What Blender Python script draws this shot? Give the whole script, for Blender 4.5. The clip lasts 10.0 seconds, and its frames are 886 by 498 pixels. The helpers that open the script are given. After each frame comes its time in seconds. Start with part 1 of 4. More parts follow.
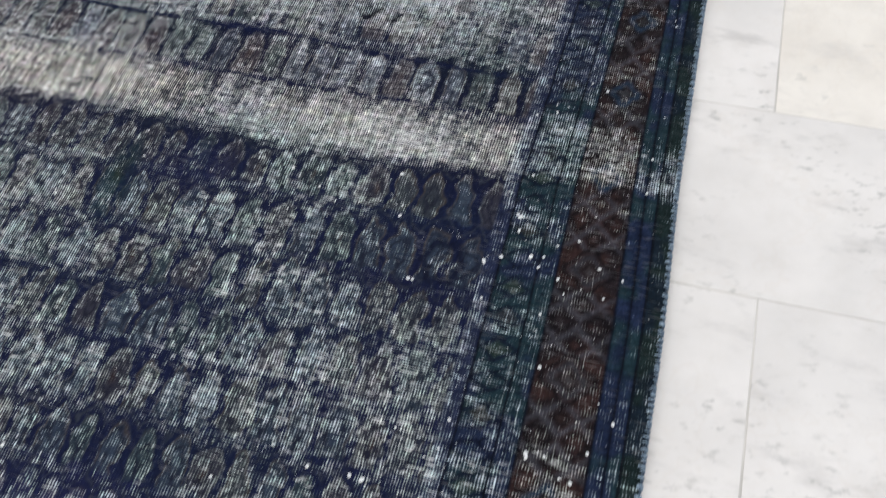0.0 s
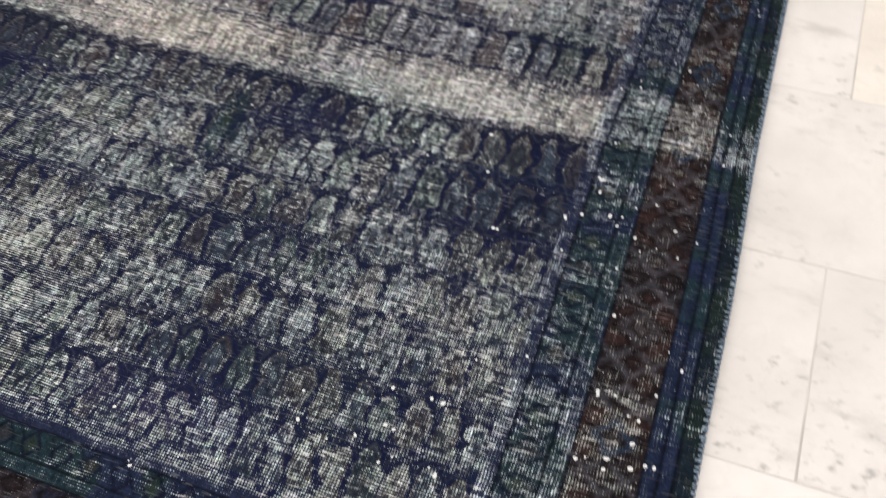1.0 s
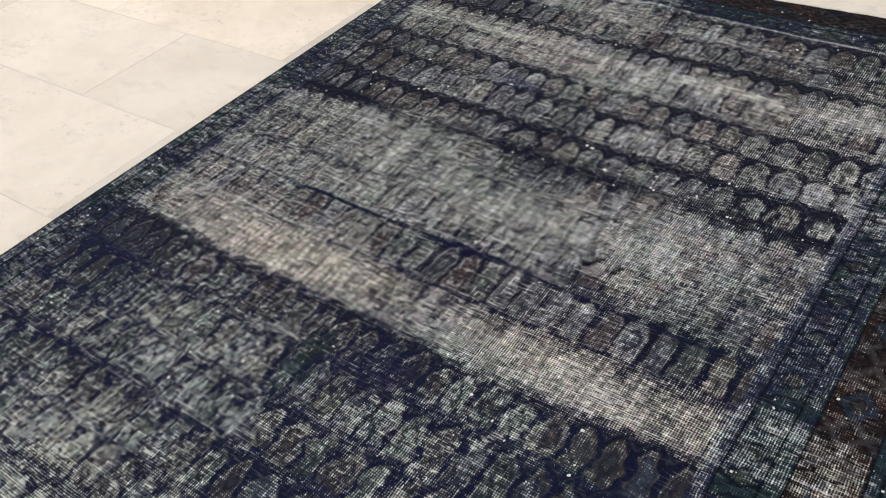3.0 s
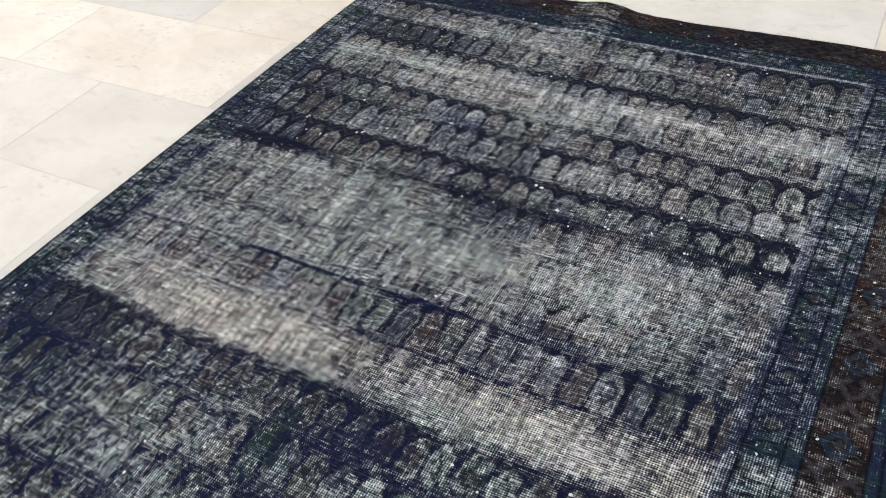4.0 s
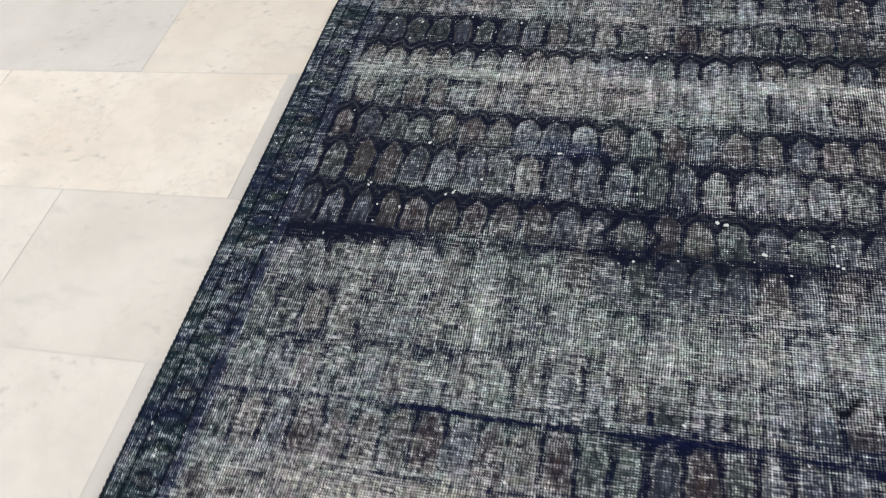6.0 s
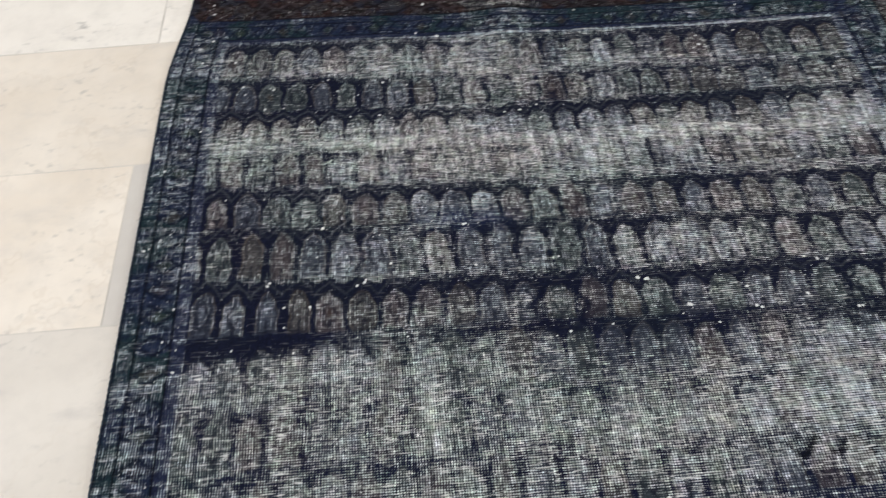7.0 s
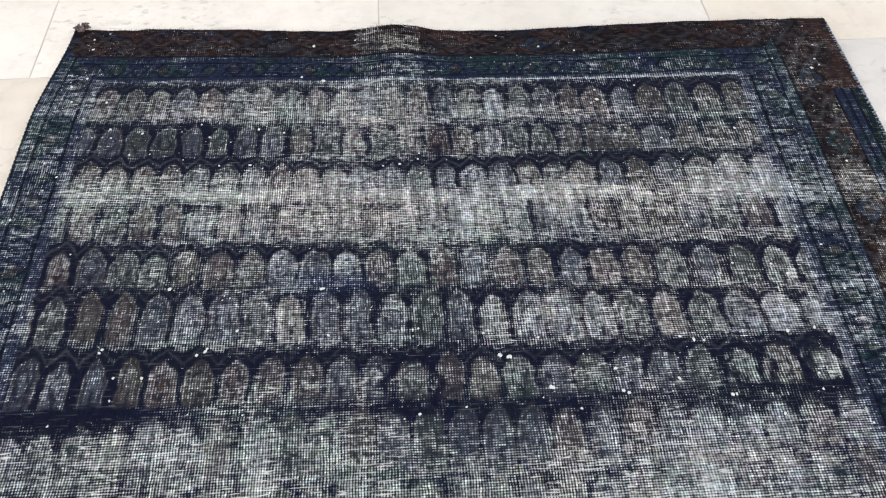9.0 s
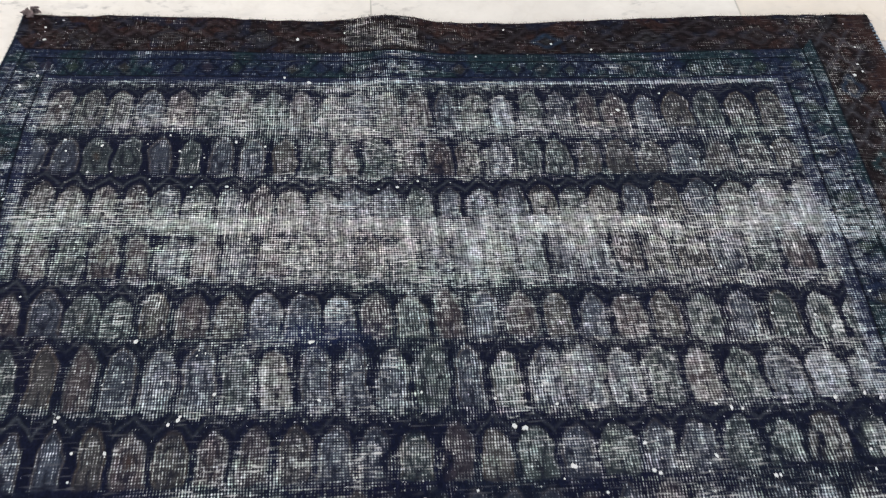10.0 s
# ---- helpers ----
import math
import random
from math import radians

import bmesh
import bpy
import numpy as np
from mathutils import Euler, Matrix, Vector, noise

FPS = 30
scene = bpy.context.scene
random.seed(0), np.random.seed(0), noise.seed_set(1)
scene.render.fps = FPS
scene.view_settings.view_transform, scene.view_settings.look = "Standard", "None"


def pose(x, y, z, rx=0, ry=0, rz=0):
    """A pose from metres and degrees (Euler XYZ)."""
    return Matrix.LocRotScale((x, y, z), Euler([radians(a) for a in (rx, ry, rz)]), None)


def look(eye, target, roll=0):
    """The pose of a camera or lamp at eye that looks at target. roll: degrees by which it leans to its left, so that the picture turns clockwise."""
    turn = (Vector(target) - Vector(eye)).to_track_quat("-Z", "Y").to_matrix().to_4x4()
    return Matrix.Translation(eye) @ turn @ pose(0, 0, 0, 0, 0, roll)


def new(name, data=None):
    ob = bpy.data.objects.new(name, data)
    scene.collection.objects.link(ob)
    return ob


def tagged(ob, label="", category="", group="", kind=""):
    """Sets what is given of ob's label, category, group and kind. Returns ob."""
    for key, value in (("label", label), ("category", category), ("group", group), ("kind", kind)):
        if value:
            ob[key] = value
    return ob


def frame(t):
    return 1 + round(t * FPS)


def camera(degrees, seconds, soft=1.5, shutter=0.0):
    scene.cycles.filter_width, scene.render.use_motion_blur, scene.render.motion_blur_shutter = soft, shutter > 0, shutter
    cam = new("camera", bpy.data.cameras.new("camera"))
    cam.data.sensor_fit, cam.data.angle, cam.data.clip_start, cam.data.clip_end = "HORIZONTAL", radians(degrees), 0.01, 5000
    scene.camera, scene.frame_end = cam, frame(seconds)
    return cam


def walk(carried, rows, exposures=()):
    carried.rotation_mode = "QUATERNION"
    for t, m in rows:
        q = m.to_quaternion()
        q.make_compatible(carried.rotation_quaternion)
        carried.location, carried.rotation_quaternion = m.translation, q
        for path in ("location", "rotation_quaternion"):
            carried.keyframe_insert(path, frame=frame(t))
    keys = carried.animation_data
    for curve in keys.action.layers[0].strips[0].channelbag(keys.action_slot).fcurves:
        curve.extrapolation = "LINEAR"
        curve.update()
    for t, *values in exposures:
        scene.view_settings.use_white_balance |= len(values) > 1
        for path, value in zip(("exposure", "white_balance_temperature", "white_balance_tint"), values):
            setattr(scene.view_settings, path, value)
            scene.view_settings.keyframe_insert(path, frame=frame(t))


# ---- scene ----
cam = camera(55.4, 10.0, 1.15, 0.40)
PATH = [
    (0, (0.7870, -0.0540, 1.2340), (0.4250, 0.9080, -0.4820), -6.60),
    (0.5, (0.7610, -0.1710, 1.2410), (0.3930, 0.7160, -0.5140), -7.30),
    (1, (0.7590, -0.2200, 1.2600), (0.2960, 0.7470, -0.4280), -6.80),
    (1.5, (0.7560, -0.2450, 1.2190), (0.1190, 0.8940, -0.2960), -2.20),
    (1.6, (0.7490, -0.2100, 1.2000), (0.0670, 0.9420, -0.2860), -2.00),
    (2, (0.7840, -0.1790, 1.1380), (-0.0750, 1.0520, -0.1840), -2.10),
    (2.2, (0.7980, -0.1430, 1.1250), (-0.1020, 1.0830, -0.1730), -3.30),
    (3.3, (0.7990, 0.0400, 1.1650), (-0.1560, 1.2080, -0.1470), -8.00),
    (3.5, (0.7860, 0.0510, 1.1710), (-0.1430, 1.2420, -0.1400), -8.00),
    (4, (0.6710, 0.0510, 1.2010), (-0.1240, 1.3330, -0.1130), -6.00),
    (4.5, (0.4460, 0.0630, 1.2130), (-0.1450, 1.3630, -0.1870), -3.70),
    (5, (0.3000, 0.1200, 1.2330), (-0.2350, 1.4050, -0.2040), -5.00),
    (5.5, (0.1380, 0.2580, 1.2170), (-0.4550, 1.4830, -0.2490), -11.30),
    (5.7, (0.0700, 0.3390, 1.2100), (-0.5150, 1.5470, -0.2730), -13.20),
    (6.8, (-0.3060, 0.5890, 1.2770), (-0.3780, 1.7990, -0.3140), -5.90),
    (7, (-0.3330, 0.6130, 1.2860), (-0.3010, 1.8370, -0.2950), -3.70),
    (7.5, (-0.3490, 0.6120, 1.2950), (-0.1770, 1.8640, -0.2540), -0.20),
    (8, (-0.3080, 0.6340, 1.2930), (-0.0900, 1.8930, -0.2460), 1.20),
    (8.5, (-0.2050, 0.6910, 1.2760), (-0.0510, 1.9420, -0.2770), 1.00),
    (9, (-0.0920, 0.7370, 1.2430), (-0.0220, 1.9950, -0.3100), -0.70),
    (9.5, (-0.0740, 0.8320, 1.2250), (-0.0170, 2.0640, -0.3500), -2.00),
    (10, (-0.1260, 1.0060, 1.2060), (-0.0050, 2.1350, -0.4410), 2.20),
]
LIGHT = [
    (0.0, 0.04, 6100, 10), (0.5, 0.03, 6420, 11), (1.0, 0.16, 6680, 13), (1.5, 0.43, 6850, 14), (2.0, 0.07, 6820, 15), (2.8, -0.15, 6820, 13),
    (3.5, -0.23, 6460, 10), (4.0, -0.03, 6300, 10), (4.5, 0.02, 6180, 10), (5.0, 0.04, 6190, 10), (5.5, -0.14, 6160, 9), (6.2, -0.14, 6280, 10), (7.0, -0.12, 6330, 10),
    (7.5, -0.12, 6380, 10), (8.0, -0.10, 6330, 10), (8.5, 0.18, 6280, 10), (9.0, 0.14, 6220, 11), (9.5, 0.06, 6200, 11), (10.0, 0.02, 6230, 11),
]
walk(cam, [(t, look(eye, target, roll)) for t, eye, target, roll in PATH], LIGHT)

# ---------------------------------------------------------------- light
world = bpy.data.worlds.new("sky")
scene.world = world
world.use_nodes = True
wn = world.node_tree.nodes
sky = wn.new("ShaderNodeTexSky")
sky.sky_type, sky.sun_disc = "NISHITA", False
sky.sun_elevation, sky.sun_rotation = radians(38), radians(200)
world.node_tree.links.new(sky.outputs[0], wn["Background"].inputs[0])
wn["Background"].inputs[1].default_value = 0.1

ROOM = (-3.2, 3.4, -2.8, 4.2, 2.9)          # x0, x1, y0, y1, height


def fill_lamp(name, place, size, watts, colour, turn):
    lamp = bpy.data.lights.new(name, "AREA")
    lamp.shape, lamp.size, lamp.size_y, lamp.energy, lamp.color = "RECTANGLE", size[0], size[1], watts, colour
    ob = new(name, lamp)
    ob.matrix_basis = pose(*place) @ turn
    return ob


# Added area lamps with no seen source, for even soft light on the floor.
fill_lamp("fill_light", (0.1, ROOM[2] - 0.06, 1.75), (4.6, 1.7), 100, (1.0, 0.985, 0.96), pose(0, 0, 0, 90, 0, 0))
fill_lamp("fill_light", (ROOM[1] + 0.06, 1.5, 1.75), (4.6, 1.7), 82, (0.95, 0.98, 1.0), pose(0, 0, 0, 90, 0, 90))
fill_lamp("fill_light", (ROOM[0] - 0.06, 1.5, 1.75), (4.6, 1.7), 94, (1.0, 0.97, 0.93), pose(0, 0, 0, 90, 0, -90))


# ---------------------------------------------------------------- materials
class Nodes:
    """A small helper to write node materials as sums."""

    def __init__(self, name):
        self.mat = bpy.data.materials.new(name)
        self.mat.use_nodes = True
        self.tree = self.mat.node_tree
        self.bsdf = self.tree.nodes["Principled BSDF"]

    def put(self, socket, value):
        if isinstance(value, bpy.types.NodeSocket):
            self.tree.links.new(value, socket)
        elif value is not None:
            socket.default_value = value

    def node(self, kind, *values, **props):
        n = self.tree.nodes.new(kind)
        for key, value in props.items():
            setattr(n, key, value)
        for i, value in enumerate(values):
            self.put(n.inputs[i], value)
        return n

    def math(self, op, a, b=None, c=None):
        n = self.node("ShaderNodeMath", a, b, c, operation=op)
        return n.outputs[0]

    def ramp(self, x, a, b, lo=0.0, hi=1.0):
        return self.node("ShaderNodeMapRange", x, a, b, lo, hi, interpolation_type="SMOOTHSTEP").outputs[0]

    def mix(self, f, a, b, blend="MIX"):
        n = self.tree.nodes.new("ShaderNodeMix")
        n.data_type, n.blend_type = "RGBA", blend
        self.put(n.inputs[0], f)
        self.put(n.inputs[6], a)
        self.put(n.inputs[7], b)
        return n.outputs[2]

    def noise(self, vec, scale, detail=2.0, rough=0.55, out=0):
        n = self.node("ShaderNodeTexNoise")
        self.put(n.inputs["Vector"], vec)
        n.inputs["Scale"].default_value = scale
        n.inputs["Detail"].default_value = detail
        n.inputs["Roughness"].default_value = rough
        return n.outputs[out]

    def mapped(self, vec, scale, rot=(0, 0, 0), loc=None):
        n = self.node("ShaderNodeMapping")
        self.put(n.inputs["Vector"], vec)
        n.inputs["Scale"].default_value = scale
        n.inputs["Rotation"].default_value = rot
        if loc is not None:
            self.put(n.inputs["Location"], loc)
        return n.outputs[0]

    def attr(self, name, out="Color"):
        return self.node("ShaderNodeAttribute", attribute_name=name).outputs[out]

    def finish(self, colour, rough, bump=None, strength=0.3, distance=0.001, spec=0.5):
        self.put(self.bsdf.inputs["Base Color"], colour)
        self.put(self.bsdf.inputs["Roughness"], rough)
        self.bsdf.inputs["Specular IOR Level"].default_value = spec
        if bump is not None:
            b = self.node("ShaderNodeBump")
            b.inputs["Strength"].default_value = strength
            b.inputs["Distance"].default_value = distance
            self.put(b.inputs["Height"], bump)
            self.put(self.bsdf.inputs["Normal"], b.outputs[0])
        return self.mat


def rug_material():
    """Worn pile over pale warps and wefts. Attributes: dye (pile colour), yarn (colour of the bared threads), wear."""
    g = Nodes("worn_wool_pile")
    uv = g.attr("weave", "Vector")
    dye, yarn, wear = g.attr("dye"), g.attr("yarn"), g.attr("wear", "Fac")
    sep = g.node("ShaderNodeSeparateXYZ", uv)
    wob = g.math("MULTIPLY", g.math("SUBTRACT", g.noise(uv, 14, 3.0, 0.7), 0.5), 0.0085)
    warp = g.math("COSINE", g.math("MULTIPLY", g.math("ADD", sep.outputs[0], wob), 2 * math.pi / 0.0046))
    weft = g.math("COSINE", g.math("MULTIPLY", g.math("ADD", sep.outputs[1], g.math("MULTIPLY", wob, 0.6)), 2 * math.pi / 0.0044))
    knots = g.noise(uv, 190, 0.0)
    clumps = g.noise(uv, 110, 1.0)
    thread_run = g.noise(g.mapped(uv, (217.0, 38.0, 1.0)), 1.0, 0.0)
    pick_run = g.noise(g.mapped(uv, (24.0, 215.0, 1.0)), 1.0, 0.0)
    # how far the foundation shows at this spot: bare along the tops of the threads first
    lie = g.ramp(g.math("ADD", g.noise(uv, 3.5, 2.0), g.math("MULTIPLY", sep.outputs[1], 0.06)), 0.46, 0.68)     # warps bare, or wefts
    bare = g.math("ADD", wear, g.math("MULTIPLY", warp, g.ramp(lie, 0.0, 1.0, 0.17, 0.08)))
    bare = g.math("ADD", bare, g.math("MULTIPLY", weft, g.ramp(lie, 0.0, 1.0, 0.09, 0.18)))
    uneven = g.ramp(wear, 0.36, 0.62, 1.0, 0.45)          # where little pile is left, little of it can still vary
    for n, amount in ((knots, 0.30), (clumps, 0.24), (thread_run, 0.42), (pick_run, 0.42)):
        bare = g.math("ADD", bare, g.math("MULTIPLY", g.math("MULTIPLY", g.math("SUBTRACT", n, 0.5), amount), uneven))
    mask = g.ramp(bare, 0.24, 0.76)
    # single picks of pale weft that lie bare
    dash = g.noise(g.mapped(uv, (34.0, 330.0, 1.0)), 1.0, 0.5)
    dashes = g.math("MULTIPLY", g.ramp(dash, 0.64, 0.69), g.ramp(wear, 0.15, 0.45, 0.08, 1.0))
    long_pick = g.noise(g.mapped(uv, (8.0, 320.0, 1.0)), 1.0, 1.0)
    dashes = g.math("MAXIMUM", dashes, g.math("MULTIPLY", g.ramp(long_pick, 0.66, 0.72), g.ramp(wear, 0.20, 0.45)))
    dashes = g.math("MULTIPLY", dashes, g.ramp(g.noise(uv, 9.0, 3.0), 0.40, 0.62, 0.25, 1.0))
    fibre = g.noise(uv, 260, 0.0)
    pile = g.mix(g.math("MULTIPLY", fibre, 0.6), dye, (0.0, 0.0, 0.0, 1.0))
    pile = g.mix(1.0, g.mix(g.ramp(clumps, 0.3, 0.7), (0.82, 0.82, 0.84, 1), (1.12, 1.12, 1.14, 1)), pile, "MULTIPLY")
    # shade between neighbouring warps and wefts, painted into the thread colour
    gap_shade = g.math("MULTIPLY", g.ramp(warp, -0.7, 0.6, g.ramp(lie, 0.0, 1.0, 0.56, 0.70), 1.06), g.ramp(weft, -0.9, 0.4, 0.70, 1.06))
    thread = g.mix(1.0, g.node("ShaderNodeCombineXYZ", gap_shade, gap_shade, gap_shade).outputs[0], yarn, "MULTIPLY")
    thread = g.mix(1.0, g.mix(g.ramp(knots, 0.25, 0.75), (0.74, 0.74, 0.74, 1), (1.24, 1.24, 1.24, 1)), thread, "MULTIPLY")
    thread = g.mix(1.0, g.mix(g.ramp(clumps, 0.28, 0.62), (0.72, 0.72, 0.73, 1), (1.13, 1.13, 1.12, 1)), thread, "MULTIPLY")
    thread = g.mix(1.0, g.mix(0.10, (1, 1, 1, 1), g.mix(1.0, (2, 2, 2, 1), g.noise(uv, 60, 0.0, 0.5, 1), "MULTIPLY")), thread, "MULTIPLY")
    # bundles of warps and runs of picks that are paler or greyer than their neighbours
    for run, lo, hi in ((g.noise(g.mapped(uv, (88.0, 13.0, 1.0)), 1.0, 1.0), 0.56, 1.34), (g.noise(g.mapped(uv, (16.0, 105.0, 1.0)), 1.0, 1.0), 0.72, 1.22)):
        tone = g.ramp(run, 0.32, 0.68, lo, hi)
        thread = g.mix(1.0, g.node("ShaderNodeCombineXYZ", tone, tone, tone).outputs[0], thread, "MULTIPLY")
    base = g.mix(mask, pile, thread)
    base = g.mix(dashes, base, (0.53, 0.53, 0.53, 1))
    height = g.math("ADD", g.math("MULTIPLY", warp, 0.25), g.math("SUBTRACT", knots, mask))
    return g.finish(base, 0.95, height, 0.22, 0.0012, 0.05)


def yarn_material(name, a, b, scale=90, rough=0.9):
    g = Nodes(name)
    pos = g.node("ShaderNodeTexCoord").outputs["Object"]
    n = g.noise(pos, scale, 3.0)
    fine = g.noise(pos, scale * 9, 2.0)
    return g.finish(g.mix(g.ramp(n, 0.3, 0.7), (*a, 1), (*b, 1)), rough, fine, 0.5, 0.0008, 0.2)


def marble_material(name, pale, deep, veins, spots, rust=0.07):
    g = Nodes(name)
    pos = g.node("ShaderNodeNewGeometry").outputs["Position"]
    info = g.node("ShaderNodeObjectInfo").outputs["Random"]
    shift = g.node("ShaderNodeCombineXYZ", g.math("MULTIPLY", info, 37.0), g.math("MULTIPLY", info, 91.0), 0.0).outputs[0]
    vec = g.mapped(pos, (1, 1, 1), loc=shift)
    cloud = g.noise(vec, 3.2, 4.0, 0.6)
    smoke = g.noise(g.mapped(vec, (1.0, 2.6, 1.0), (0, 0, 0.6)), 5.0, 5.0, 0.62)
    base = g.mix(g.ramp(cloud, 0.3, 0.72), (*pale, 1), (*deep, 1))
    tone = g.node("ShaderNodeMapRange", info, 0.0, 1.0, 0.95, 1.03).outputs[0]
    base = g.mix(1.0, base, g.node("ShaderNodeCombineXYZ", tone, tone, tone).outputs[0], "MULTIPLY")
    base = g.mix(g.math("MULTIPLY", g.ramp(smoke, 0.54, 0.76), veins), base, (0.42, 0.40, 0.39, 1))
    crack = g.math("ABSOLUTE", g.math("SUBTRACT", g.noise(vec, 2.1, 5.0, 0.7), 0.5))
    base = g.mix(g.math("MULTIPLY", g.ramp(crack, 0.016, 0.0), rust), base, (0.45, 0.37, 0.29, 1))
    dirt = g.noise(g.mapped(vec, (1.0, 1.7, 1.0), (0, 0, -0.6)), 34, 3.0)
    patch = g.ramp(g.noise(vec, 5.0, 2.0), 0.44, 0.66)
    stain = g.math("MULTIPLY", g.math("MULTIPLY", g.ramp(dirt, 0.53, 0.74), patch), spots)
    base = g.mix(stain, base, (0.33, 0.32, 0.31, 1))
    wear_film = g.noise(vec, 16, 4.0, 0.7)
    base = g.mix(g.ramp(wear_film, 0.40, 0.75, 0.0, 0.28), base, (0.50, 0.47, 0.44, 1))
    rough = g.node("ShaderNodeMapRange", g.noise(vec, 9, 3.0), 0.3, 0.7, 0.42, 0.62).outputs[0]
    return g.finish(base, rough, g.noise(vec, 60, 3.0), 0.12, 0.0008, 0.35)


def plain_material(name, colour, rough=0.8, scale=30, vary=0.06):
    g = Nodes(name)
    pos = g.node("ShaderNodeNewGeometry").outputs["Position"]
    n = g.noise(pos, scale, 3.0)
    low = tuple(c * (1 - vary) for c in colour)
    return g.finish(g.mix(n, (*low, 1), (*colour, 1)), rough, n, 0.15, 0.001, 0.3)


PILE = rug_material()
CORD = yarn_material("selvedge_wool", (0.010, 0.016, 0.030), (0.045, 0.065, 0.085), 120)
STITCH = yarn_material("overcast_yarn", (0.07, 0.10, 0.14), (0.22, 0.28, 0.34), 200)
BINDING = yarn_material("brown_binding", (0.016, 0.009, 0.008), (0.045, 0.028, 0.026), 120)
FUZZ = yarn_material("loose_fibre", (0.05, 0.04, 0.042), (0.20, 0.155, 0.155), 90)
COTTON = yarn_material("white_cotton", (0.50, 0.52, 0.54), (0.72, 0.72, 0.70), 300)
MARBLE = [
    marble_material("white_marble", (0.642, 0.614, 0.592), (0.548, 0.526, 0.508), 0.85, 1.0),
    marble_material("cream_marble", (0.715, 0.660, 0.590), (0.630, 0.565, 0.487), 0.4, 0.6, 0.16),
    marble_material("grey_marble", (0.56, 0.535, 0.505), (0.49, 0.46, 0.43), 0.45, 0.8),
    # White stone lightened for the far end, where lamp light falls short.
    marble_material("far_lit_marble", (0.745, 0.712, 0.664), (0.672, 0.637, 0.590), 0.5, 0.8),
    marble_material("cream_white_marble", (0.660, 0.622, 0.572), (0.580, 0.540, 0.490), 0.5, 0.5),
]
GROUT = plain_material("grey_grout", (0.66, 0.63, 0.59), 0.9, 9, 0.50)
PLASTER = plain_material("white_plaster", (0.78, 0.76, 0.73), 0.85, 12, 0.05)


# ---------------------------------------------------------------- mesh helpers
def part(name, bm, material, parent=None, label=""):
    me = bpy.data.meshes.new(name)
    bm.to_mesh(me)
    bm.free()
    me.materials.append(material)
    ob = new(name, me)
    ob.parent = parent
    return tagged(ob, label)


def box(bm, x0, x1, y0, y1, z0, z1, bevel=0.0):
    vs = [bm.verts.new(p) for p in ((x0, y0, z0), (x1, y0, z0), (x1, y1, z0), (x0, y1, z0), (x0, y0, z1), (x1, y0, z1), (x1, y1, z1), (x0, y1, z1))]
    fs = [bm.faces.new([vs[i] for i in f]) for f in ((3, 2, 1, 0), (4, 5, 6, 7), (0, 1, 5, 4), (1, 2, 6, 5), (2, 3, 7, 6), (3, 0, 4, 7))]
    if bevel:
        bmesh.ops.bevel(bm, geom=list({e for f in fs for e in f.edges}), offset=bevel, segments=2, affect="EDGES")
    return bm


def box_part(name, dims, material, parent=None, bevel=0.0, label=""):
    return part(name, box(bmesh.new(), *dims, bevel), material, parent, label)


# ---------------------------------------------------------------- the room that closes the place
# Walls and ceiling are unseen and added; the openings are made up for the lamps.
def wall_with_opening(name, along, at, thick, span, opening):
    """A wall along x or y with one wide opening: sill piece, head piece and two piers in one mesh."""
    bm = bmesh.new()
    (a0, a1), (w0, w1, z0, z1) = span, opening
    t0, t1 = sorted((at, at + thick))
    for b0, b1, c0, c1 in ((a0, a1, 0.0, z0), (a0, a1, z1, ROOM[4]), (a0, w0, z0, z1), (w1, a1, z0, z1)):
        box(bm, *((b0, b1, t0, t1) if along == "x" else (t0, t1, b0, b1)), c0, c1)
    return tagged(part(name, bm, PLASTER), "unseen plain white plastered wall with wide opening for an added lamp", "wall", kind="structure")


def build_room():
    x0, x1, y0, y1, h = ROOM
    wall_with_opening("wall_south", "x", y0, -0.25, (x0 - 0.25, x1 + 0.25), (-2.3, 2.5, 0.9, 2.6))
    wall_with_opening("wall_east", "y", x1, 0.25, (y0, y1), (-0.9, 3.9, 0.9, 2.6))
    wall_with_opening("wall_west", "y", x0, -0.25, (y0, y1), (-0.9, 3.9, 0.9, 2.6))
    tagged(box_part("wall_north", (x0 - 0.25, x1 + 0.25, y1, y1 + 0.25, 0, h), PLASTER), "plain white plastered wall", "wall", kind="structure")
    tagged(box_part("ceiling", (x0 - 0.25, x1 + 0.25, y0 - 0.25, y1 + 0.25, h + 0.003, h + 0.2), PLASTER), "plain white ceiling", "ceiling", kind="structure")


build_room()


# ---------------------------------------------------------------- the rug
def field_noise(p, q, sx, sy, seed, octaves=3):
    """Smooth value noise on arrays, cells sx by sy metres, 0 to 1."""
    rng = np.random.RandomState(seed)
    out, amp, total = np.zeros_like(p), 1.0, 0.0
    for o in range(octaves):
        table = rng.rand(97, 89)
        u, v = p / sx * 2 ** o + 31.7, q / sy * 2 ** o + 17.3
        i, j = np.floor(u).astype(int), np.floor(v).astype(int)
        f, k = u - i, v - j
        f, k = f * f * (3 - 2 * f), k * k * (3 - 2 * k)
        a, b = table[i % 97, j % 89], table[(i + 1) % 97, j % 89]
        c, d = table[i % 97, (j + 1) % 89], table[(i + 1) % 97, (j + 1) % 89]
        out += amp * ((a * (1 - f) + b * f) * (1 - k) + (c * (1 - f) + d * f) * k)
        total, amp = total + amp, amp * 0.55
    return out / total


def step(x, a, b):
    t = np.clip((x - a) / (b - a), 0, 1)
    return t * t * (3 - 2 * t)


def bump_at(x, c, w):
    return np.exp(-((x - c) / w) ** 2)


